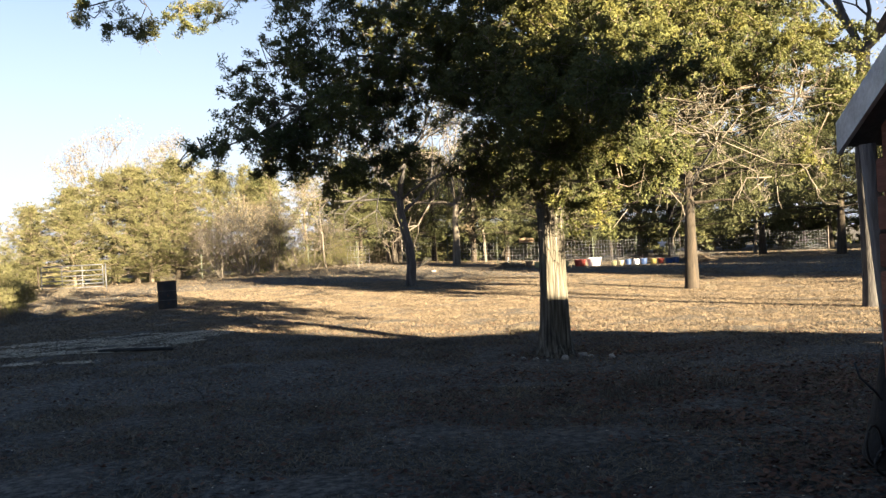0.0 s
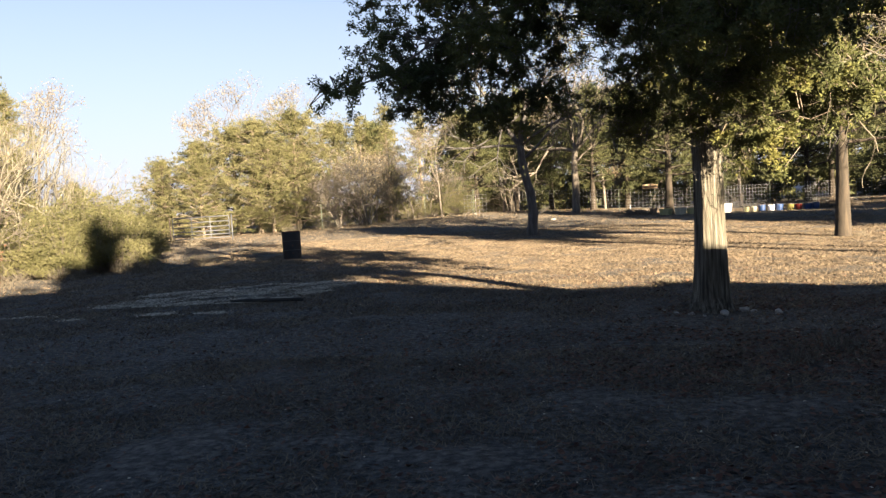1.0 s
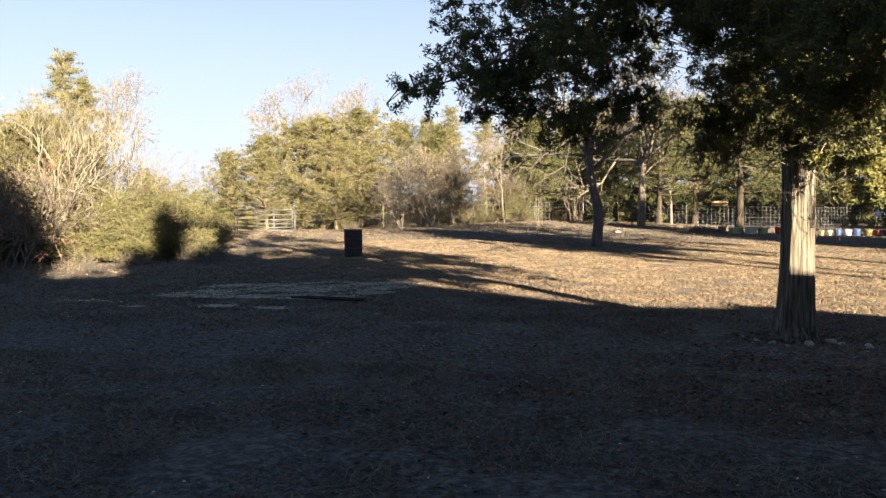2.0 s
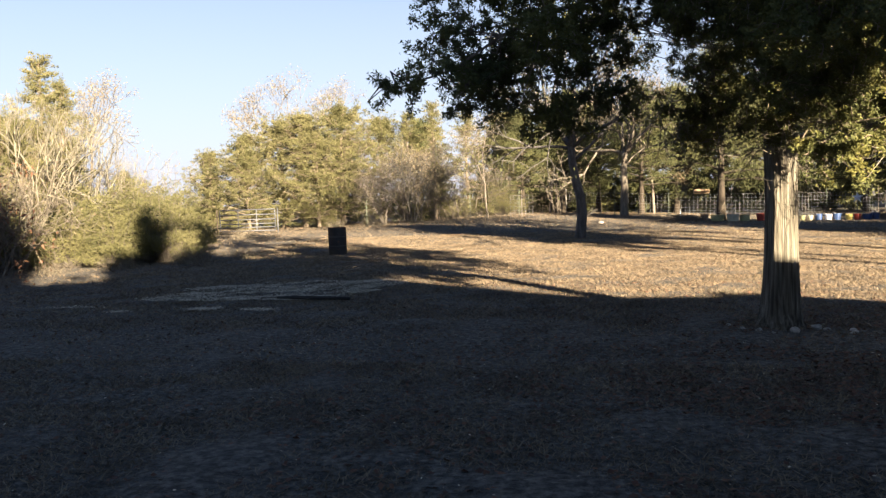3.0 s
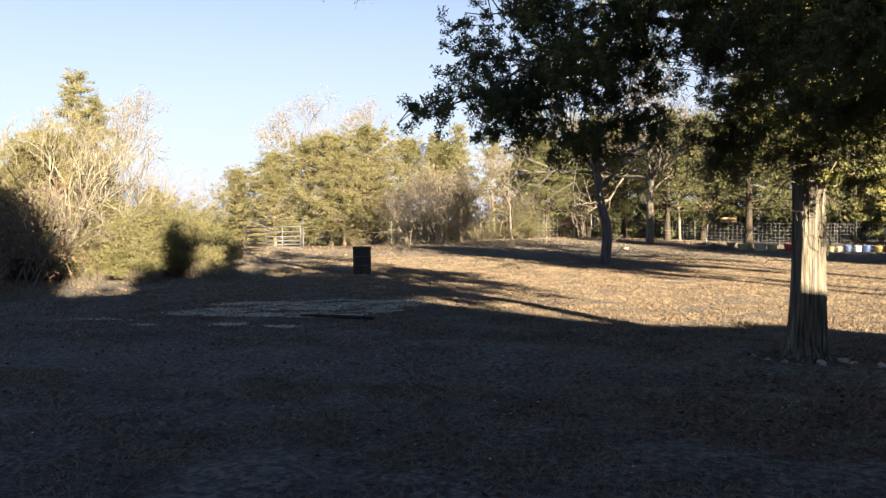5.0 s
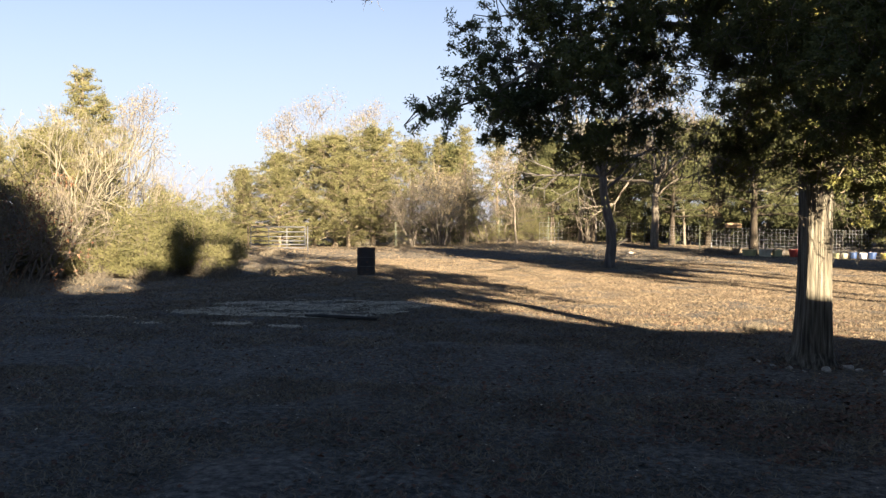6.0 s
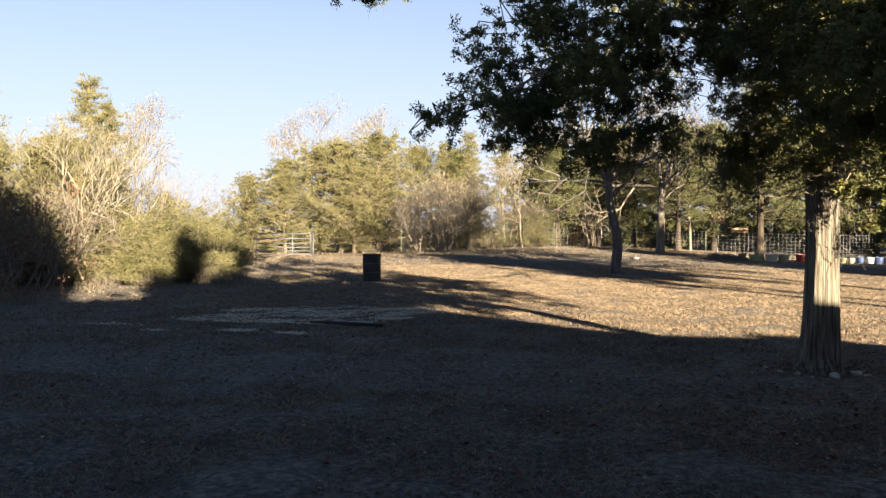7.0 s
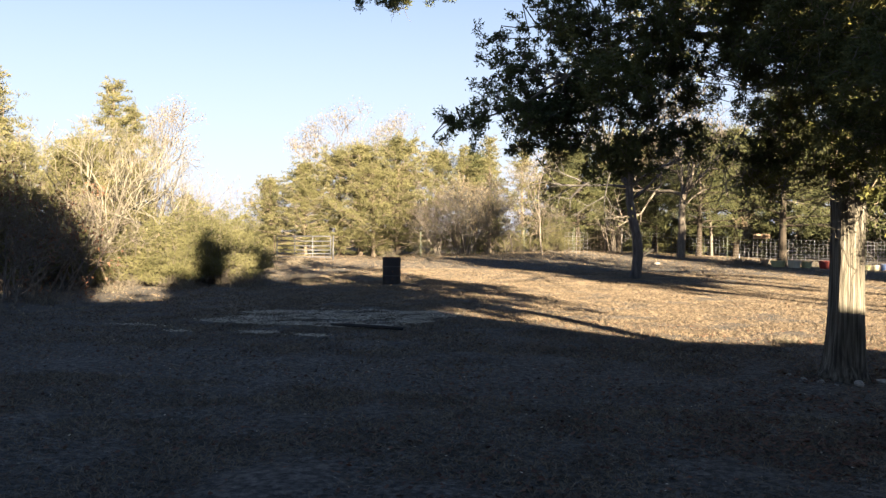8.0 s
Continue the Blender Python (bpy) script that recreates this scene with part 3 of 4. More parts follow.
# cedars of the wood: five grown once, then copied
cedar_a = plant("cedar_tree", at(-19.6, 50.5, 20), "full yellow-green cedar in low sun behind the gate", "tree", cedar_parts(7.0, 4.0, 0.3, 0.16, M_CEDAR_PALE, taper=0.6, limbs=76, clumps=10, count=32, size=0.05, spread=0.2), group="cedars of the wood")
cedar_b = plant("cedar_tree", at(-11.0, 50.5, 80), "pointed yellow-green cedar in low sun", "tree", cedar_parts(7.2, 2.1, 0.4, 0.13, M_CEDAR_PALE, limbs=46, clumps=9, count=30, size=0.04, spread=0.15, taper=0.9), group="cedars of the wood")
cedar_c = plant("cedar_tree", at(5.0, 43.0, 0), "dark cedar with bare trunk foot at the wood's edge", "tree", cedar_parts(8.6, 3.4, 1.9, 0.2, M_CEDAR, limbs=56, clumps=9, count=44, size=0.048, spread=0.28), bark=M_SHADEBARK, group="cedars of the wood")
cedar_e = plant("cedar_tree", at(-2.5, 60, 0), "dark dense cedar of the wood behind the fence", "tree", cedar_parts(8.6, 3.6, 0.2, 0.2, M_CEDAR, limbs=60, clumps=8, count=16, size=0.15, spread=0.28), group="cedars of the wood")
cedar_d = plant("cedar_tree", at(7.1, 24.4, 0), "broad cedar with bare brown trunk foot in the yard", "tree", cedar_parts(9.6, 3.8, 2.5, 0.19, M_CEDAR, limbs=66, clumps=12, count=44, size=0.042, spread=0.22, taper=0.6), bark=M_SHADEBARK, group="cedars of the wood", limb_mat=M_SHADEBARK)


def more(tree, places):
    for x, y, turn, grow in places:
        copy_thing(tree, pose(x, y, float(ground_z(x, y)), 0, 0, turn)).scale = (grow, grow, grow)


more(cedar_a, [(-26.6, 51.5, 130, 0.72), (-23.8, 51, 200, 0.86), (-21.7, 52, 70, 0.98), (-17.2, 51, 250, 1.06), (-15.0, 52.5, 310, 0.95), (-18.3, 49.4, 20, 0.8), (-22.9, 49.2, 300, 0.7), (-24.5, 22.5, 200, 0.95), (-21.5, 17.0, 40, 0.98), (-28.5, 28, 90, 0.9), (-20.4, 24.6, 160, 0.62), (-21.5, 20.5, 280, 0.75), (-33, 36, 10, 0.85), (-24.0, 29.5, 310, 0.75), (-18.6, 15.0, 100, 0.8)])
more(cedar_b, [(-12.9, 51.5, 30, 0.95), (-9.2, 52, 140, 0.97), (-25.0, 33, 0, 1.16), (-22.6, 31, 200, 0.95), (-28.6, 37, 100, 0.85), (-21.0, 22.0, 77, 0.92), (-6.8, 53, 10, 0.9)])
more(cedar_c, [(18.8, 48.4, 150, 1.0), (20.5, 42.3, 30, 1.1), (-3.6, 53.5, 220, 0.85), (1.6, 52, 10, 0.9), (9.0, 51, 70, 0.95), (14.5, 52.5, 190, 1.0), (4.0, 55.5, 80, 0.95), (11.7, 55, 250, 1.0), (17.0, 56, 320, 1.0), (22.0, 56.5, 40, 1.05), (26.5, 56, 160, 1.05), (31.0, 54, 280, 1.05), (-1.0, 55.5, 130, 0.9), (-5.6, 51.5, 200, 0.75), (-3.2, 52.5, 20, 0.8)])
more(cedar_e, [(3.0, 59, 100, 0.95), (8.5, 60, 200, 1.05), (14, 59, 260, 1.0), (20, 61, 20, 1.1), (26, 59, 170, 1.05), (32, 57, 240, 1.1), (38, 54, 80, 1.1), (44, 50, 130, 1.1), (-8.0, 60, 300, 0.85), (-14.0, 60, 30, 0.85), (-20, 60, 80, 0.75), (34, 44, 20, 1.1), (31, 34, 110, 1.0), (-26, 16, 60, 0.8), (-31, 60, 0, 0.5), (-36, 56, 90, 0.5), (-5.0, 66, 140, 0.85), (-6.6, 55.0, 260, 0.8), (-3.6, 56.5, 10, 0.85), (0.5, 67, 10, 0.95), (6.0, 66, 50, 1.0), (11.0, 67, 310, 1.0), (17.0, 66, 90, 1.05), (23.0, 67, 200, 1.1), (29.0, 66, 20, 1.1), (35.0, 63, 160, 1.1), (41.0, 60, 70, 1.1)])
more(cedar_d, [(24.0, 39, 290, 1.1)])

# leafless oaks and shrubs
bare_tree("oak_tree", at(-1.6, 30), "dark crooked tree with thin leafy crown standing in the yard", "tree", bare_parts(6.6, 1, 5, 0.1, 0.2, fan=0.55, rise=0.15, spine=[(0.0, 0, -0.1), (0.05, 0, 0.3), (0.1, 0, 0.8), (0.05, 0, 1.5), (-0.1, 0, 2.1), (-0.2, 0, 2.7), (-0.22, 0, 3.2)]), M_GREYBARK, M_CEDAR, 0.42, 16, 0.06, "oaks", 0.26)
bare_tree("oak_tree", at(0.4, 46.3), "leafless oak with sunlit pale trunk foot by the fence", "tree", bare_parts(7.5, 1, 5, 0.1, 0.24, fan=0.55, rise=0.2, spine=[(0, 0, -0.1), (0.02, 0, 0.8), (0.05, 0, 1.6), (0.02, 0, 2.6), (0.1, 0.1, 3.4)]), M_PALEBARK, M_RUST, 0.2, 3, 0.06, "oaks")
bare_tree("oak_tree", at(7.85, 15.7), "tall leafless oak with dark trunk beside the shed", "tree", bare_parts(8.0, 1, 5, 0.1, 0.19, fan=0.55, rise=0.12, spine=[(0, 0, -0.1), (0.02, 0, 0.5), (0.0, 0, 1.6), (-0.05, 0, 2.8), (-0.02, 0, 4.0), (0.05, 0, 4.9)], finest=0.005), M_GREYBARK, M_RUST, 0.08, 3, 0.05, "oaks")
oak = bare_tree("oak_tree", at(-23.6, 57.5), "tall leafless oak with thin tan leaves above the cedars", "tree", bare_parts(10.4, 1, 5, 0.1, 0.15, fan=0.5, rise=0.3, finest=0.011), M_PALEBARK, M_RUST, 0.85, 14, 0.055, "oaks", 0.36)
more(oak, [(-20.8, 58.5, 60, 0.96), (-29.0, 42, 90, 0.84), (-4.0, 52, 200, 0.72), (-7.3, 47.5, 20, 0.55), (2.4, 53, 300, 0.8), (-31, 24, 120, 0.85), (10.5, 52, 40, 0.9), (19.5, 51.5, 140, 0.9), (20.5, 36.5, 80, 1.4)])
bare_tree("oak_tree", at(-11.6, 46.8), "round russet-leaved scrub oak at the wood's edge", "tree", bare_parts(5.4, 6, 4, 0.4, 0.045, fan=0.5, children=4), M_GREYBARK, M_RUST, 0.5, 5, 0.05, "scrub")
shrub = bare_tree("tree", at(-18.6, 23.4), "leafless pale-barked tree with sunlit spreading limbs", "tree", bare_parts(5.9, 5, 5, 0.45, 0.072, fan=0.46, rise=0.15, children=2, steps=3, keep=0.63, finest=0.0065), M_ASHBARK, M_RUST, 0.05, 3, 0.035, "pale bare trees")
more(shrub, [(-18.4, 26.0, 220, 0.95), (-20.2, 25.2, 20, 1.05), (-20.4, 29.0, 300, 0.95), (-18.6, 27.6, 130, 0.8)])
thicket = bare_tree("shrub", at(-17.4, 21.0), "leafless tangled grey-brown thicket shrub", "shrub", bare_parts(3.8, 9, 4, 0.7, 0.03, fan=0.6, rise=0.15), M_PALEBARK, M_RUST, 0.2, 3, 0.04, "scrub")
more(thicket, [(-19.9, 22.2, 120, 1.05), (-15.6, 17.0, 30, 0.8), (-13.1, 46.0, 80, 1.0), (-10.4, 47.4, 200, 0.95), (-21.8, 28.2, 10, 1.3), (-8.2, 50.4, 300, 1.1), (-12.4, 48.6, 140, 1.3), (-3.4, 50.6, 20, 1.0), (-18.6, 30.2, 75, 1.2), (-9.4, 48.4, 160, 1.1)])
russet = bare_tree("oak_tree", at(-15.9, 17.9), "scrub oak holding russet leaves in the shade", "tree", bare_parts(3.6, 5, 4, 0.5, 0.04, fan=0.55, rise=0.2), M_DARKBARK, M_RED_LEAF, 0.35, 6, 0.05, "scrub")
more(russet, [(-17.9, 19.4, 140, 0.95)])


def bush(m, label, mat, count=44, n=170):
    reseed(17)
    w, cent = [], []
    for i in range(n):
        t, r = RNG.uniform(0, math.tau), RNG.random() ** 0.5
        tip = Vector((1.9 * r * math.cos(t), 1.9 * r * math.sin(t), 2.9 * (1 - 0.75 * r * r) * RNG.uniform(0.25, 1.0)))
        base = Vector((0.3 * math.cos(t) * r, 0.3 * math.sin(t) * r, -0.05))
        mid = base.lerp(tip, 0.5) + Vector(RNG.normal(size=3)) * 0.12
        w += [(*base, *mid, 0.014, 0.009), (*mid, *tip, 0.009, 0.003)]
        cent += [tuple(tip), tuple(mid.lerp(tip, 0.6))]
    b = empty("bush", m, label, "bush", "bushes by the wood")
    tagged(put("stem_tangle", tubes("stem_tangle", w, M_PALEBARK, 4), b), kind="stuff")
    put("foliage", leaves("foliage", cent, 0.15, count, 0.05, mat, 0.6, 0.25, 0.6), b)
    return b


juniper = bush(at(-17.6, 28.0), "rounded olive-green bush at the yard's edge", M_CEDAR_PALE)
more(juniper, [(-15.2, 25.7, 30, 0.86), (-16.6, 26.3, 190, 0.98), (-17.3, 23.9, 330, 0.85), (-16.3, 24.4, 110, 0.75), (-16.7, 28.5, 250, 1.0), (-18.9, 26.8, 140, 1.22), (-17.5, 25.3, 10, 0.85), (-20.6, 25.0, 80, 1.15), (-20.0, 31.5, 100, 1.1), (-22.5, 36.0, 200, 1.1), (-19.2, 33.0, 300, 0.95), (-20.6, 28, 60, 1.05), (-25.0, 41, 150, 1.1), (-27.0, 49.5, 70, 1.0), (-6.8, 50.6, 80, 0.8), (-9.4, 50.9, 180, 0.7), (5.5, 63, 10, 1.2), (11.5, 63, 100, 1.2), (0.0, 62, 200, 1.2)])

# cedars added out of view behind and beside the house, to shade the yard
cedar_shade_tall = plant("cedar_tree", at(12.9, -9.8, 0, 0.87), "tall high-crowned cedar added out of view to cast shade", "tree", cedar_parts(11.2, 2.7, 7.2, 0.22, M_CEDAR, limbs=48, clumps=10, count=30, size=0.16, spread=0.26, taper=1.1), group="cedars behind the house")
more(cedar_shade_tall, [(11.0, -10.2, 140, 0.85), (5.6, -11.0, 110, 1.07), (19.3, 2.8, 40, 1.0)])
# dense copies, also unseen, added where more ground must lie in shade
more(cedar_e, [(0.6, -10.8, 200, 1.35), (22.5, 16.5, 40, 1.15), (-4, -9.5, 30, 1.05), (27, 13, 60, 1.0), (31, 22, 150, 1.1), (44, 30, 240, 1.2)] + [(27.0 + 2.05 * k, 8.2 + 1.6 * k, 67 * k, 0.93 + 0.05 * (k % 2)) for k in range(9)])

# unseen slim trees, added for narrow streaks of shade on limb and bushes
cedar_shade_slim = plant("cedar_tree", at(13.3, -12.0), "slender cedar added out of view to cast a narrow shade", "tree", cedar_parts(12.1, 0.55, 6.5, 0.14, M_CEDAR, limbs=34, clumps=5, count=22, size=0.14, spread=0.18, taper=1.0), group="cedars behind the house")
more(cedar_shade_slim, [(15.3, -11.6, 90, 1.0)])

# ---- house ----
# unseen house, added so that its roof shades the left of the yard
house = empty("house", pose(0, 0, 0), "unseen red-boarded house added behind the yard to cast shade", "house")
SLOPE = 0.58


def gable_roof(x0, x1, eave_y, eave_z, ridge_y, back_y):
    """A pitched roof slab with its ridge along x."""
    rz = eave_z + SLOPE * (eave_y - ridge_y)
    bz = rz - SLOPE * (ridge_y - back_y)
    bm = bmesh.new()
    thick = 0.05
    prof = [(eave_y, eave_z), (ridge_y, rz), (back_y, bz), (back_y, bz + thick), (ridge_y, rz + thick), (eave_y, eave_z + thick)]
    a = [bm.verts.new((x0, y, z)) for y, z in prof]
    b = [bm.verts.new((x1, y, z)) for y, z in prof]
    for i in range(6):
        j = (i + 1) % 6
        bm.faces.new((a[i], a[j], b[j], b[i]))
    for s in (a, b):
        bm.faces.new((s[0], s[1], s[4], s[5]))
        bm.faces.new((s[1], s[2], s[3], s[4]))
    return bm


shed = empty("shed", pose(0, 0, 0), "long low red-boarded shed with grey roof and white rake board", "shed")


def gable_body(x0, x1, front_y, front_z, ridge_y, ridge_z, back_y, back_z):
    """Closed walls with gable ends, up to just under a pitched roof."""
    bm = bmesh.new()
    prof = [(front_y, 0), (front_y, front_z), (ridge_y, ridge_z), (back_y, back_z), (back_y, 0)]
    a = [bm.verts.new((x0, y, z)) for y, z in prof]
    b = [bm.verts.new((x1, y, z)) for y, z in prof]
    for i in range(5):
        bm.faces.new((a[i], a[(i + 1) % 5], b[(i + 1) % 5], b[i]))
    bm.faces.new(a)
    bm.faces.new(b)
    return bm


part("roof", gable_roof(1.845, 9.5, 4.58, 1.97, 2.63, 0.6), M_ROOF, shed, "grey shingled shed roof")
# two roof steps added beyond view, heights set to shape the shade edge
part("roof", gable_roof(9.52, 10.3, 4.58, 2.06, 2.63, 0.6), M_ROOF, shed, "grey shingled shed roof")
part("roof", gable_roof(10.32, 11.9, 4.58, 1.72, 2.63, 0.6), M_ROOF, shed, "lower unseen shed roof step that shapes the shade edge")
rake = bmesh.new()
for y0, z0, y1, z1 in ((4.61, 1.935, 2.63, 3.083), (2.63, 3.083, 0.6, 1.906)):
    v = [rake.verts.new(p) for p in ((1.82, y0, z0), (1.82, y1, z1), (1.82, y1, z1 + 0.165), (1.82, y0, z0 + 0.165), (1.843, y0, z0), (1.843, y1, z1), (1.843, y1, z1 + 0.165), (1.843, y0, z0 + 0.165))]
    for f in ((0, 1, 2, 3), (7, 6, 5, 4), (0, 4, 5, 1), (1, 5, 6, 2), (2, 6, 7, 3), (3, 7, 4, 0)):
        rake.faces.new([v[i] for i in f])
part("fascia", rake, M_FASCIA, shed, "weathered white rake board")
gable_wall = part("wall", gable_body(1.935, 10.3, 4.39, 2.05, 2.63, 3.08, 0.8, 2.0), M_REDWOOD, shed, "red-stained horizontal boards")
part("post", pipe([(2.10, 4.52, -0.1), (2.035, 4.5, 0.6), (1.98, 4.48, 1.1), (1.93, 4.47, 1.6), (1.905, 4.47, 1.97)], [0.055, 0.05, 0.042, 0.04, 0.04]), M_WOOD, shed, "peeled grey log post", True)
# added roof and wall, ridge height set by how far the shade reaches
part("roof", gable_roof(-3.0, 10.2, -0.6, 3.98, -4.0, -7.4), M_ROOF, house, "grey roof of the added house, shading the yard")
part("wall", gable_body(-2.65, 9.85, -1.05, 4.2, -4.0, 5.9, -6.95, 4.2), M_REDWOOD, house, "plain red wall under the added shade roof")
plank_mesh = bpy.data.meshes.new("board")
bm = box((0.03, 3.6, 0.165), (0, 0, 0), 0.006)
bm.to_mesh(plank_mesh)
bm.free()
plank_mesh.materials.append(M_REDWOOD)
for i in range(10):
    b = put("board", plank_mesh, gable_wall)
    b.location = (1.918, 2.6, 0.14 + 0.185 * i)

# ---- things in the yard ----
def drum(x, y):
    d = empty("steel_drum", at(x, y, 25), "black sooty steel drum used for burning", "drum")
    prof = [(0.27, 0.0), (0.288, 0.01), (0.288, 0.025), (0.28, 0.035), (0.28, 0.28), (0.287, 0.29), (0.287, 0.305), (0.28, 0.315), (0.28, 0.56), (0.287, 0.57), (0.287, 0.585), (0.28, 0.595), (0.28, 0.85), (0.268, 0.85), (0.268, 0.06), (0.0, 0.06)]
    part("body", lathe(prof, 36), M_DRUM, d, soft=False)
    for z in (0.297, 0.577):
        hoop = bmesh.new()
        pipe([(0.287 * math.cos(k * math.tau / 36), 0.287 * math.sin(k * math.tau / 36), z) for k in range(37)], 0.007, hoop, 6)
        part("hoop", hoop, M_WORN, d, "hoop worn to bare grey steel")
    rim = bmesh.new()
    pipe([(0.283 * math.cos(k * math.tau / 36), 0.283 * math.sin(k * math.tau / 36), 0.86) for k in range(37)], 0.011, rim, 6)
    part("rim", rim, M_RUSTED, d, "rusted rolled rim")
    for z in (0.2, 0.43):
        hole = bmesh.new()
        pipe([(0.0, -0.275, z), (0.0, -0.284, z)], 0.03, hole, 10)
        part("vent_hole", hole, M_RUSTED, d, "rust-edged vent hole")
    return d


drum(-8.83, 24.95)


def tube_gate(x, y, turn):
    g = empty("farm_gate", at(x, y, turn), "galvanised tubular farm gate, closed, before the cedars", "gate")
    w = 2.9
    part("frame", pipe([(0, 0, 0.2), (0, 0, 1.28), (-0.03, 0, 1.31), (-w + 0.03, 0, 1.31), (-w, 0, 1.28), (-w, 0, 0.2), (-w + 0.03, 0, 0.17), (-0.03, 0, 0.17), (0, 0, 0.2)], 0.03), M_GATE, g, soft=True)
    for z in (0.36, 0.55, 0.78, 1.04):
        part("rail", pipe([(-0.02, 0, z), (-w + 0.02, 0, z)], 0.028), M_GATE, g, soft=True)
    for xx in (-0.97, -1.94):
        part("brace", box((0.045, 0.012, 1.1), (xx, -0.03, 0.74)), M_GATE, g)
    part("post", pipe([(0.14, 0, -0.3), (0.14, 0, 1.36)], 0.035, None, 10), M_GATE, g, "steel gate post", True)
    part("post", pipe([(-w - 0.14, 0, -0.3), (-w - 0.14, 0, 1.36)], 0.04, None, 10), M_DARKBARK, g, "weathered wooden gate post", True)
    for z in (0.4, 1.1):
        part("hinge", pipe([(0.0, 0, z), (0.14, 0, z)], 0.014), M_GATE, g)
    return g


tube_gate(-18.1, 42.0, 18)

FENCE_LINE = [(-14.0, 45.5), (-11.2, 47.4), (-8.6, 49.2), (-5.6, 49.0), (-2.8, 48.2), (-0.1, 47.0), (2.7, 45.6), (5.4, 45.2), (8.0, 45.0), (10.8, 46.6), (13.8, 48.2), (17.0, 49.4), (20.5, 50.2), (24.0, 51.0)]
fence = empty("wire_fence", pose(0, 0, 0), "galvanised wire mesh fence on thin posts before the wood", "fence")
for i, (x, y) in enumerate(FENCE_LINE):
    z = float(ground_z(x, y))
    mat = (M_POST, M_WOOD, M_POST)[i % 3]
    part("post", box((0.04, 0.04, 1.75), (x, y, z + 0.6), 0.005), mat, fence, ("green steel post", "thin wooden post", "green steel post")[i % 3])
for (x0, y0), (x1, y1) in zip(FENCE_LINE, FENCE_LINE[1:]):
    p, q = Vector((x0, y0, float(ground_z(x0, y0)))), Vector((x1, y1, float(ground_z(x1, y1))))
    segs, wire = [], 0.0035 if x0 < -1 else 0.0048
    n = int((q - p).length / 0.2)
    for k in range(1, n):
        b = p.lerp(q, k / n) + Vector((0, -0.035, 0.03))
        segs.append((*b, *(b + Vector((0, 0, 1.22))), wire, wire))
    for z in (0.05, 0.15, 0.25, 0.37, 0.52, 0.7, 0.88, 1.06, 1.24):
        segs.append((*(p + Vector((0, -0.04, z))), *(q + Vector((0, -0.04, z))), wire, wire))
    # darker brown wire for the panels left of x = -3
    put("mesh_panel", tubes("mesh_panel", segs, M_DARKWIRE if x0 < -3 else M_WIRE, 3), fence)

loose_panel = empty("trellis", at(-5.0, 44.4, 6), "square-mesh wire trellis upright on a post in the yard", "trellis")
segs = [(-0.62 + 0.2 * k, 0, 0.0, -0.62 + 0.2 * k, 0, 1.25, 0.006, 0.006) for k in range(7)] + [(-0.62, 0.01, 0.02 + 0.2 * k, 0.58, 0.01, 0.02 + 0.2 * k, 0.006, 0.006) for k in range(7)]
put("mesh_panel", tubes("mesh_panel", segs, M_WIRE, 3), loose_panel)
part("post", box((0.03, 0.03, 1.75), (0.0, 0.05, 0.65), 0.005), M_WOOD, loose_panel)


def tub(x, y, r, h, mat, label, name="bucket", handle=True):
    b = empty(name, at(x, y, RNG.uniform(0, 360)), label, name, "tubs and buckets in a row")
    part("body", lathe([(0.0, 0.01), (r * 0.8, 0.0), (r * 0.82, 0.01), (r * 0.98, h * 0.96), (r * 1.05, h * 0.965), (r * 1.05, h), (r * 0.95, h), (r * 0.78, 0.03), (0.0, 0.03)], 20), mat, b, soft=False)
    if handle:
        part("handle", pipe([(r * math.cos(t), 0.12 * math.sin(t), h * 0.93 + 0.35 * r * math.sin(t)) for t in np.linspace(0, math.pi, 9)], 0.006, None, 5), M_WIRE, b, "wire bail handle")
    return b


RED, BLUE, YELLOW, LIME, CREAM = plastic("red_plastic", (0.252, 0.035, 0.025)), plastic("blue_plastic", (0.021, 0.049, 0.147)), plastic("yellow_plastic", (0.280, 0.238, 0.063)), plastic("lime_plastic", (0.294, 0.294, 0.154)), plastic("cream_plastic", (0.385, 0.364, 0.280))
for x, y, r, h, mat, label, name in (
    (4.6, 41.3, 0.34, 0.3, LIME, "pale green low tub on the ground", "tub"), (5.25, 41.0, 0.3, 0.34, CREAM, "cream plastic tub on the ground", "tub"), (5.8, 41.2, 0.25, 0.3, LIME, "yellow-green bucket on the ground", "bucket"),
    (6.6, 41.2, 0.3, 0.36, RED, "red plastic tub on the ground", "tub"), (7.35, 41.3, 0.36, 0.42, M_WHITE, "large white plastic tub on the ground", "tub"), (8.3, 41.0, 0.13, 0.24, LIME, "small olive bucket on the ground", "bucket"),
    (8.65, 41.0, 0.13, 0.24, CREAM, "small cream bucket on the ground", "bucket"), (9.05, 41.2, 0.17, 0.29, BLUE, "blue bucket on the ground", "bucket"), (9.45, 41.1, 0.16, 0.27, M_WHITE, "white bucket on the ground", "bucket"),
    (9.85, 41.2, 0.19, 0.3, BLUE, "blue bucket on the ground", "bucket"), (10.3, 41.0, 0.17, 0.27, YELLOW, "yellow bucket on the ground", "bucket"), (10.75, 41.3, 0.16, 0.26, RED, "red bucket on the ground", "bucket"),
    (11.15, 41.2, 0.22, 0.27, BLUE, "dark blue bucket on the ground", "bucket"), (11.5, 41.3, 0.2, 0.3, BLUE, "dark blue bucket on the ground", "bucket")):
    tub(x, y, r, h, mat, label, name)


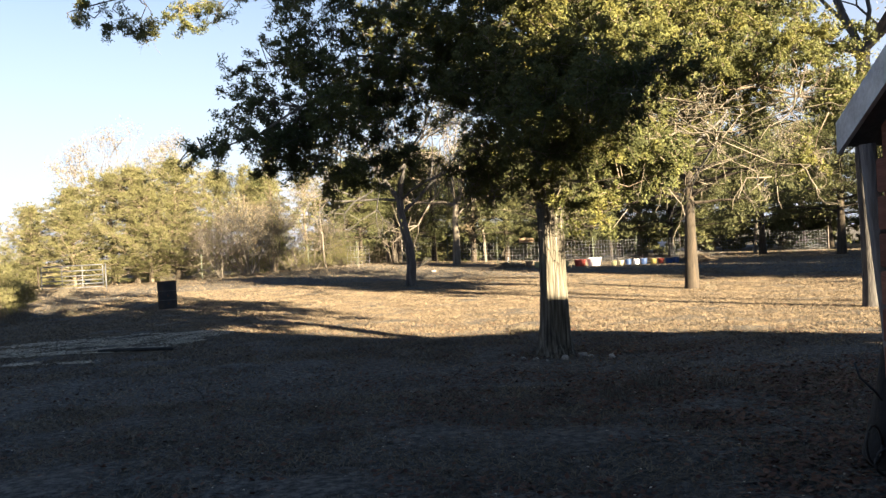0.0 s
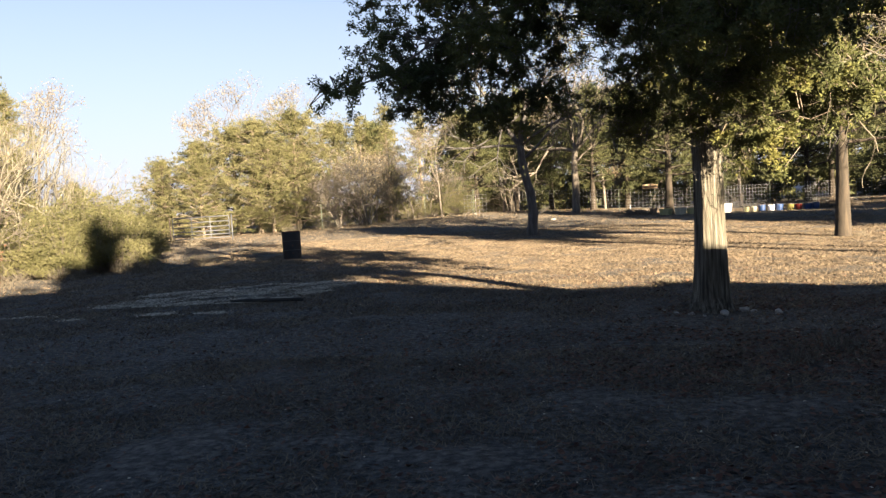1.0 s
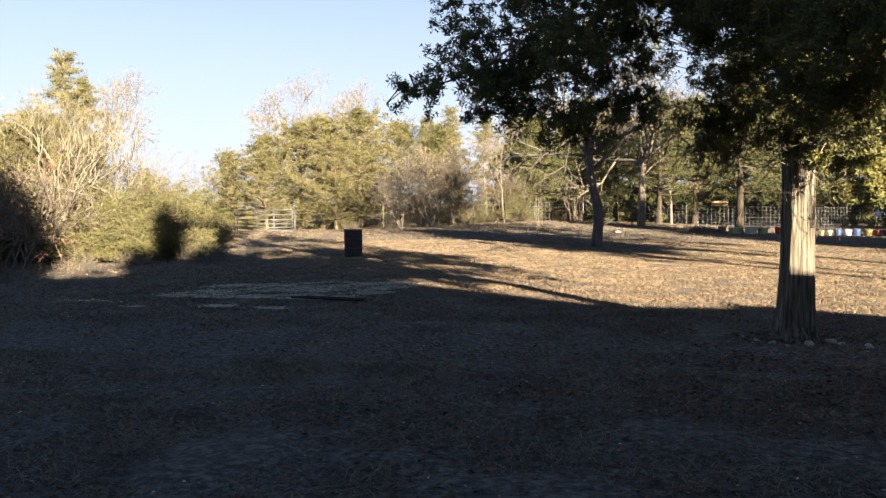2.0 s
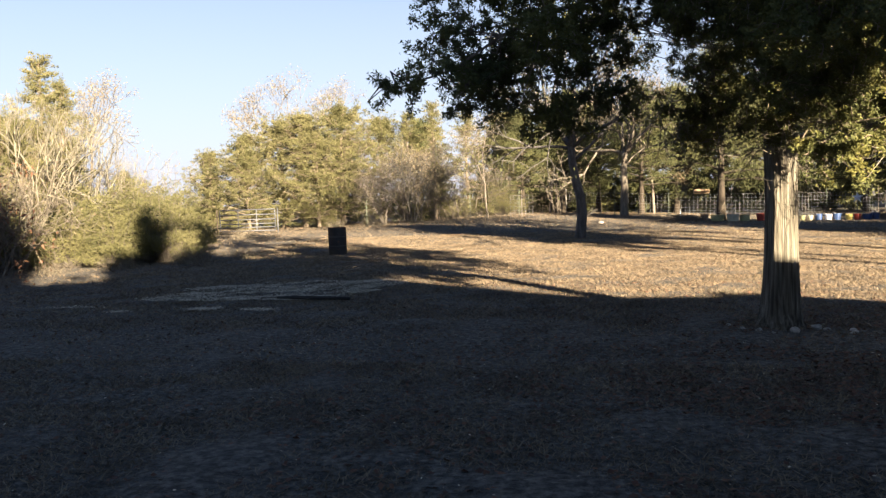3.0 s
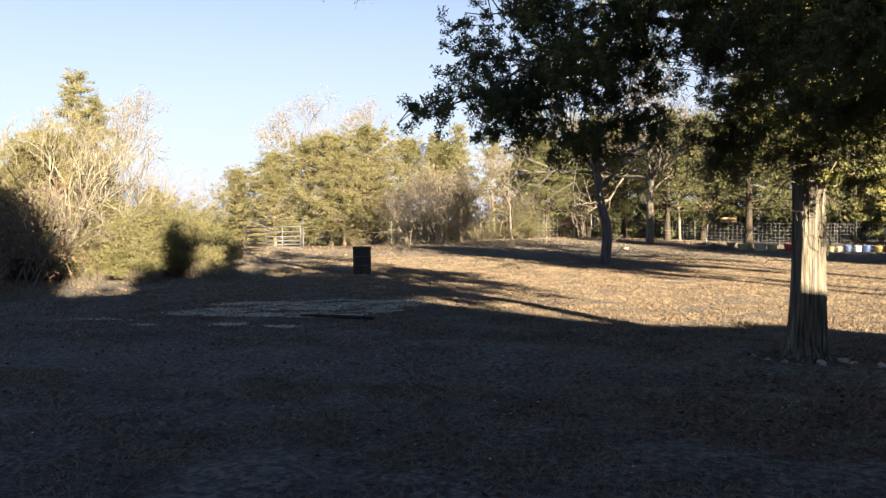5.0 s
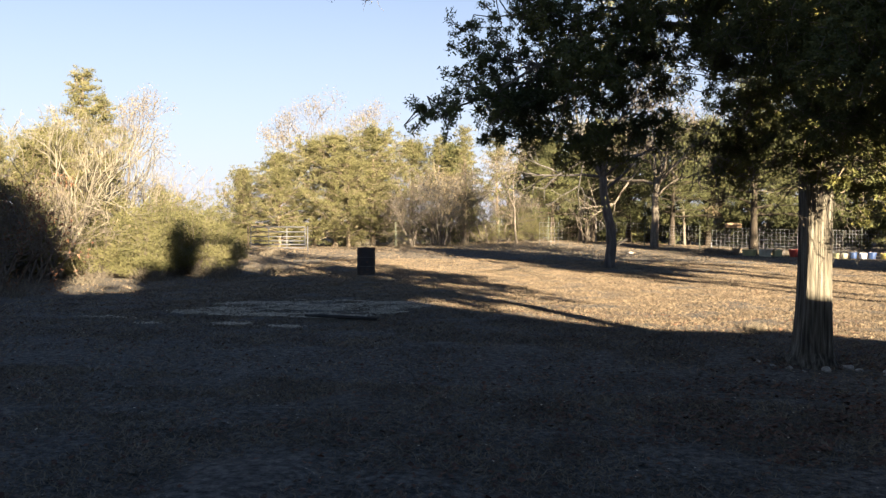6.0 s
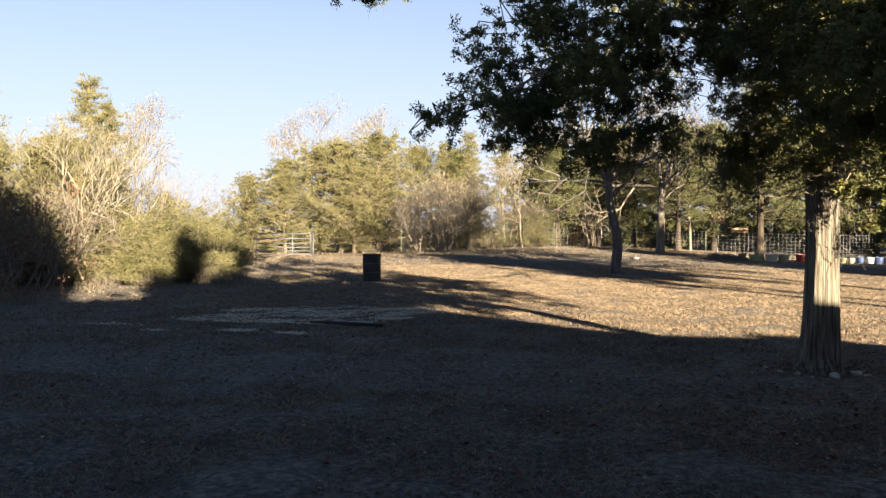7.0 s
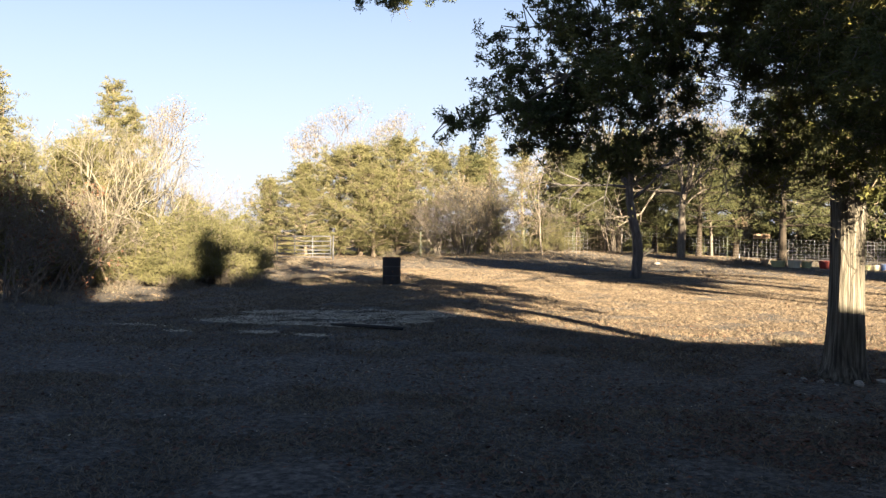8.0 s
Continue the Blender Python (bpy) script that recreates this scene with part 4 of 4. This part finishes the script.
def star_post(x, y):
    s = empty("star_ornament", at(x, y, -12), "white five-pointed star on a thin stake", "ornament")
    bm = bmesh.new()
    ring = [((0.3 if i % 2 == 0 else 0.125) * math.sin(i * math.pi / 5), (0.3 if i % 2 == 0 else 0.125) * math.cos(i * math.pi / 5)) for i in range(10)]
    rim = [bm.verts.new((a, 0.0, 0.93 + b)) for a, b in ring]
    front, back = bm.verts.new((0, -0.06, 0.93)), bm.verts.new((0, 0.06, 0.93))
    for i in range(10):
        bm.faces.new((rim[i], rim[(i + 1) % 10], front))
        bm.faces.new((rim[(i + 1) % 10], rim[i], back))
    part("star", bm, M_WHITE, s)
    part("stake", pipe([(0, 0.03, -0.2), (0, 0.03, 0.9)], 0.018, None, 6), M_POST, s, "dark steel stake")


star_post(12.4, 47.0)


def heap(x, y, r, h, label, n=220):
    b = empty("brush_heap", at(x, y), label, "brush heap")
    segs = []
    for _ in range(n):
        t, k = RNG.uniform(0, math.tau), RNG.random() ** 0.5
        c = Vector((r * k * math.cos(t), r * k * math.sin(t), h * (1 - k * k) * RNG.random() + 0.02))
        d = Vector((*RNG.normal(size=2), RNG.normal() * 0.15)).normalized() * RNG.uniform(0.15, 0.5)
        segs.append((*(c - d), *(c + d), 0.014, 0.006))
    tagged(put("stick_tangle", tubes("stick_tangle", segs, M_DARKBARK, 4), b), kind="stuff")


heap(12.6, 41.8, 0.8, 0.5, "brown heap of cut brush beside the buckets", 420)
heap(3.0, 42.0, 0.9, 0.3, "low dark heap of sticks on the grass")

# log shape stands in for an unidentified tan thing at the fence top
tan = empty("log", at(4.3, 45.1, 8), "tan log shape standing in for an unidentified thing on the fence", "log")
part("log_body", pipe([(-0.4, -0.06, 1.36), (-0.1, -0.06, 1.39), (0.4, -0.06, 1.37)], [0.12, 0.14, 0.11], None, 10), material("fresh_tan_wood", [(0.20, 0.135, 0.085), (0.28, 0.20, 0.13)], scale=5, bump=0.4), tan, soft=True)

# odds and ends on the strip before the fence
stake = part("stake", pipe([(0, 0, -0.15), (0, 0, 0.42), (0, 0, 0.46)], [0.03, 0.03, 0.012], None, 8), M_WHITE, None, soft=True)
stake.matrix_world = at(3.2, 44.6)
tagged(stake, "short white stake in the ground by the fence", "stake")
planter = empty("planter", at(4.1, 42.1, 20), "small tan clay planter with dry stalks", "planter")
part("pot", lathe([(0.0, 0.0), (0.13, 0.0), (0.19, 0.26), (0.21, 0.26), (0.21, 0.31), (0.18, 0.31), (0.14, 0.05), (0.0, 0.05)], 18), material("tan_clay", [(0.16, 0.11, 0.07), (0.24, 0.17, 0.11)], scale=8, rough=0.9, bump=0.3), planter)
stalks = [(a * 0.05, b * 0.05, 0.05, a * 0.16, b * 0.16, 0.4 + 0.1 * a, 0.006, 0.003) for a, b in RNG.normal(size=(14, 2))]
tagged(put("stalk_tangle", tubes("stalk_tangle", stalks, M_STRAW, 3), planter), kind="stuff")
boards = empty("board_stack", at(-1.45, 43.2, 15), "dark weathered boards propped up on the grass", "boards")
for k, (dx, tilt) in enumerate(((0.0, 38), (0.09, 30), (-0.06, 45))):
    lean = Matrix.Rotation(radians(-tilt), 4, "Y")
    part("board", box((0.85, 0.16, 0.035), (dx, 0.17 * k - 0.17, 0.26), 0.005, None, lean), M_DARKBOARD, boards)
lump = bmesh.new()
bmesh.ops.create_icosphere(lump, subdivisions=2, radius=0.1)
for v in lump.verts:
    k = 1 + 0.3 * noise.noise(v.co * 7 + Vector((3, 1, 0)))
    v.co = Vector((v.co.x * k * 1.3, v.co.y * k, v.co.z * k * 0.7))
rock = part("stone", lump, M_STONE, None)
rock.matrix_world = at(-0.85, 39.4) @ Matrix.Translation((0, 0, 0.035))
tagged(rock, "grey limestone lying alone on the grass", "stone")

# stones round the cedar's foot
for i, (x, y, s) in enumerate(((0.72, 10.98, 0.05), (0.88, 10.85, 0.06), (1.26, 10.86, 0.075), (1.24, 10.72, 0.05), (1.52, 10.98, 0.085), (1.6, 10.9, 0.06), (1.86, 10.85, 0.06), (1.84, 10.76, 0.05), (0.6, 11.2, 0.05), (1.0, 10.7, 0.035))):
    bm = bmesh.new()
    s *= 0.62
    bmesh.ops.create_icosphere(bm, subdivisions=2, radius=s)
    for v in bm.verts:
        k = 1 + 0.6 * noise.noise(v.co * (0.9 / s) + Vector((i * 7.1, 0, 0)))
        v.co = Vector((v.co.x * k * 1.2, v.co.y * k, v.co.z * k * 0.75))
    st = part("stone", bm, M_STONE, None, soft=False)
    st.matrix_world = at(x, y, i * 50) @ Matrix.Translation((0, 0, s * 0.35))
    tagged(st, "small whitish limestone at the foot of the cedar", "stone", "stones round the cedar")

# pole lying before the pale patch
pole = part("wooden_pole", pipe([(-6.2, 13.98, 0.035), (-5.9, 13.9, 0.045), (-5.5, 13.86, 0.04), (-5.2, 13.77, 0.05), (-4.85, 13.74, 0.04)], [0.022, 0.03, 0.034, 0.03, 0.026], None, 8), M_DARKBOARD, None, soft=True)
tagged(pole, "dark wooden pole lying on the ground", "pole")
cx, cy = RNG.uniform(-9.2, -4.2, 60000), RNG.uniform(13.4, 17.4, 60000)
lump = np.array([noise.noise((a * 1.3, b * 1.6, 4.0)) + 0.6 * noise.noise((a * 4.0, b * 4.5, 8.0)) for a, b in zip(cx, cy)])
inside = ((cx + 6.75 - 0.25 * (cy - 15.3)) / 2.1) ** 4 + ((cy - 15.35) / 1.5) ** 4 + RNG.normal(size=60000) * 0.12 < 0.9 + 0.5 * lump
inside &= lump + RNG.normal(size=60000) * 0.3 > 0.05
spots = [RNG.normal(size=(n, 2)) * (sx, sy) + (x, y) for x, y, sx, sy, n in ((-6.95, 12.85, 0.16, 0.09, 500), (-6.0, 12.74, 0.14, 0.07, 350), (-8.3, 12.6, 0.12, 0.06, 150), (-9.5, 13.2, 0.3, 0.08, 200))]
q = np.concatenate([np.column_stack([cx[inside], cy[inside]])] + spots)
chips = put("wood_chips", flakes("wood_chips", q[:, 0], q[:, 1], 0.014, (0.014, 0.034), 0.08, M_CHIP))
tagged(chips, "pale patch of scattered chips and ash on the soil", "wood chips", kind="stuff")

# black bundle by the porch post
bundle = empty("tarp_bundle", at(2.68, 5.5), "black tarpaulin bundle with loops of hose by the porch", "bundle")
bm = lathe([(0.0, 0.0), (0.24, 0.0), (0.29, 0.08), (0.27, 0.2), (0.25, 0.36), (0.23, 0.55), (0.2, 0.72), (0.16, 0.84), (0.08, 0.9), (0.0, 0.91)], 24)
for v in bm.verts:
    v.co += Vector((v.co.x, v.co.y, 0)) * 0.22 * noise.noise(Vector((v.co.x * 4, v.co.y * 4, v.co.z * 2)))
part("tarpaulin", bm, M_CLOTH, bundle, soft=True)
part("cord", pipe([(-0.42, -0.1, 0.71), (-0.4, -0.12, 0.62), (-0.33, -0.15, 0.54), (-0.29, -0.16, 0.48)], 0.007, None, 5), M_BLACK, bundle, "black cord", True)
for k, (cx, cz, rx, rz) in enumerate(((-0.33, 0.2, 0.05, 0.12), (-0.28, 0.1, 0.07, 0.08))):
    part("hose_loop", pipe([(cx + rx * math.cos(t), -0.12 - 0.04 * k, cz + rz * math.sin(t)) for t in np.linspace(0, math.tau, 19)], 0.009, None, 6), M_BLACK, bundle, "black rubber hose", True)

# ---- ground cover ----
reseed(11)


def scatter(n, x0, x1, y0, y1, power=1.0):
    x = RNG.uniform(x0, x1, n)
    y = y0 + (y1 - y0) * RNG.random(n) ** power
    return x, y


x, y = [np.concatenate(v) for v in zip(scatter(300000, -13, 11, 2.0, 34, 1.0), scatter(150000, -8, 5.5, 2.2, 9, 1.0), scatter(190000, -10, 13, 11, 28, 1.0))]
GRID = np.array([[noise.noise((a * 0.11, b * 0.11, 3.0)) + 0.55 * noise.noise((a * 0.42, b * 0.42, 9.0)) for a in range(-65, 56)] for b in range(0, 176)])
keep = 0.55 * GRID[np.clip((y * 5).astype(int), 0, 175), np.clip((x * 5 + 65).astype(int), 0, 120)] + RNG.normal(size=len(x)) * 0.2 > np.clip(-0.34 - 0.03 * y, -0.75, -0.3)
x, y = x[keep], y[keep]
n = len(x)
z = ground_z(x, y) - 0.004
h = RNG.uniform(0.012, 0.042, n) * np.clip(0.4 + y / 14, 0.7, 1.3)
t = RNG.uniform(0, math.tau, n)
w = RNG.uniform(0.0022, 0.0045, n) * (1 + y / 9)
lx, ly = RNG.normal(size=n) * h * 1.7, RNG.normal(size=n) * h * 1.7
p = np.stack([x, y, z], 1)
side = np.stack([np.cos(t) * w, np.sin(t) * w, 0 * w], 1)
tip = p + np.stack([lx, ly, h], 1)
fx1, fy1 = scatter(110000, -26, 26, 12, 56, 0.75)
far = (fy1 > 33) | (fx1 < -12.5) | (fx1 > 11)
fx1, fy1 = fx1[far], fy1[far]
n2 = len(fx1)
h2, t2 = RNG.uniform(0.03, 0.09, n2), RNG.uniform(0, math.tau, n2)
p2 = np.stack([fx1, fy1, ground_z(fx1, fy1) - 0.004], 1)
side2 = np.stack([np.cos(t2), np.sin(t2), 0 * t2], 1) * RNG.uniform(0.012, 0.03, (n2, 1))
tip2 = p2 + np.stack([RNG.normal(size=n2) * h2 * 1.4, RNG.normal(size=n2) * h2 * 1.4, h2 * 0.7], 1)
p, side, tip = np.concatenate([p, p2]), np.concatenate([side, side2]), np.concatenate([tip, tip2])
n = len(p)
blades = quads("grass", np.stack([p - side, p + side, tip], 1).reshape(-1, 3), np.arange(3 * n).reshape(-1, 3), M_GRASS)
tagged(put("grass", blades), "short dry straw-coloured winter grass", "grass", kind="stuff")

lx1, ly1 = scatter(120000, -3.5, 9, 2.4, 13)
near_tree = np.exp(-((lx1 - 3.0) / 3.4) ** 2 - ((ly1 - 7.2) / 4.0) ** 2) > RNG.random(120000) + 0.6 * (GRID[np.clip((ly1 * 5).astype(int), 0, 175), np.clip((lx1 * 5 + 65).astype(int), 0, 120)] < -0.12)
lx2, ly2 = scatter(3500, -3, 13, 12.5, 26)
lx3, ly3 = scatter(11000, -12, 3, 2.3, 16)
fx, fy = np.concatenate([lx1[near_tree], lx2, lx3]), np.concatenate([ly1[near_tree], ly2, ly3])
bits = np.column_stack(scatter(2600, -9, 8, 2.2, 13))
tagged(put("pale_bits", flakes("pale_bits", bits[:, 0], bits[:, 1], 0.016, (0.005, 0.015), 0.15, M_CHIP)), "pale bits of chaff strewn on the soil", "chaff", kind="stuff")
tx, ty = scatter(44000, -9, 13, 11.5, 30, 0.9)
some = GRID[np.clip((ty * 5).astype(int), 0, 175), np.clip((tx * 5 + 65).astype(int), 0, 120)] + RNG.normal(size=len(tx)) * 0.3 + 0.03 * tx > -0.15
tx, ty = tx[some], ty[some]
tan_leaves = flakes("tan_leaves", tx, ty, 0.008, (0.007, 0.016), 0.12, M_TANLEAF)
tagged(put("tan_leaves", tan_leaves), "tan curled oak leaves lying thick on the sunlit grass", "leaves", kind="stuff")
litter = flakes("fallen_leaves", fx, fy, 0.01, (0.014, 0.032), 0.2, M_LITTER)
tagged(put("fallen_leaves", litter), "brown fallen oak leaves strewn on the grass", "leaves", kind="stuff")


def weed(x, y, h, n, label):
    b = empty("weed_clump", at(x, y), label, "weeds", "weed clumps")
    segs = []
    for _ in range(n):
        d = Vector((*RNG.normal(size=2) * 0.45, 1)).normalized()
        s = Vector((*RNG.normal(size=2) * h * 0.5, -0.02))
        m = s + d * h * RNG.uniform(0.3, 0.6)
        e = m + (d + Vector(RNG.normal(size=3)) * 0.5).normalized() * h * 0.5
        segs += [(*s, *m, 0.006, 0.004), (*m, *e, 0.004, 0.002)]
    tagged(put("stalk_tangle", tubes("stalk_tangle", segs, M_STRAW, 3), b), kind="stuff")


for x, y, h, n in ((1.05, 14.2, 0.16, 40), (-13.3, 24.2, 0.6, 160), (-14.8, 23.0, 0.5, 120), (-16.2, 21.5, 0.4, 100), (-12.2, 25.6, 0.4, 80), (-14.5, 16.8, 0.4, 90), (-13.0, 13.8, 0.3, 60), (-17.8, 37, 0.6, 120), (-16.2, 46.4, 0.5, 140), (-14.0, 47.0, 0.6, 160), (-11.5, 46.2, 0.3, 60), (7.5, 24.2, 0.2, 40), (-2.0, 29.7, 0.25, 50), (1.8, 8.6, 0.22, 60), (1.3, 8.1, 0.18, 40), (2.4, 8.4, 0.2, 40)):
    weed(x, y, h, n, "dry tangled winter weeds on the ground")
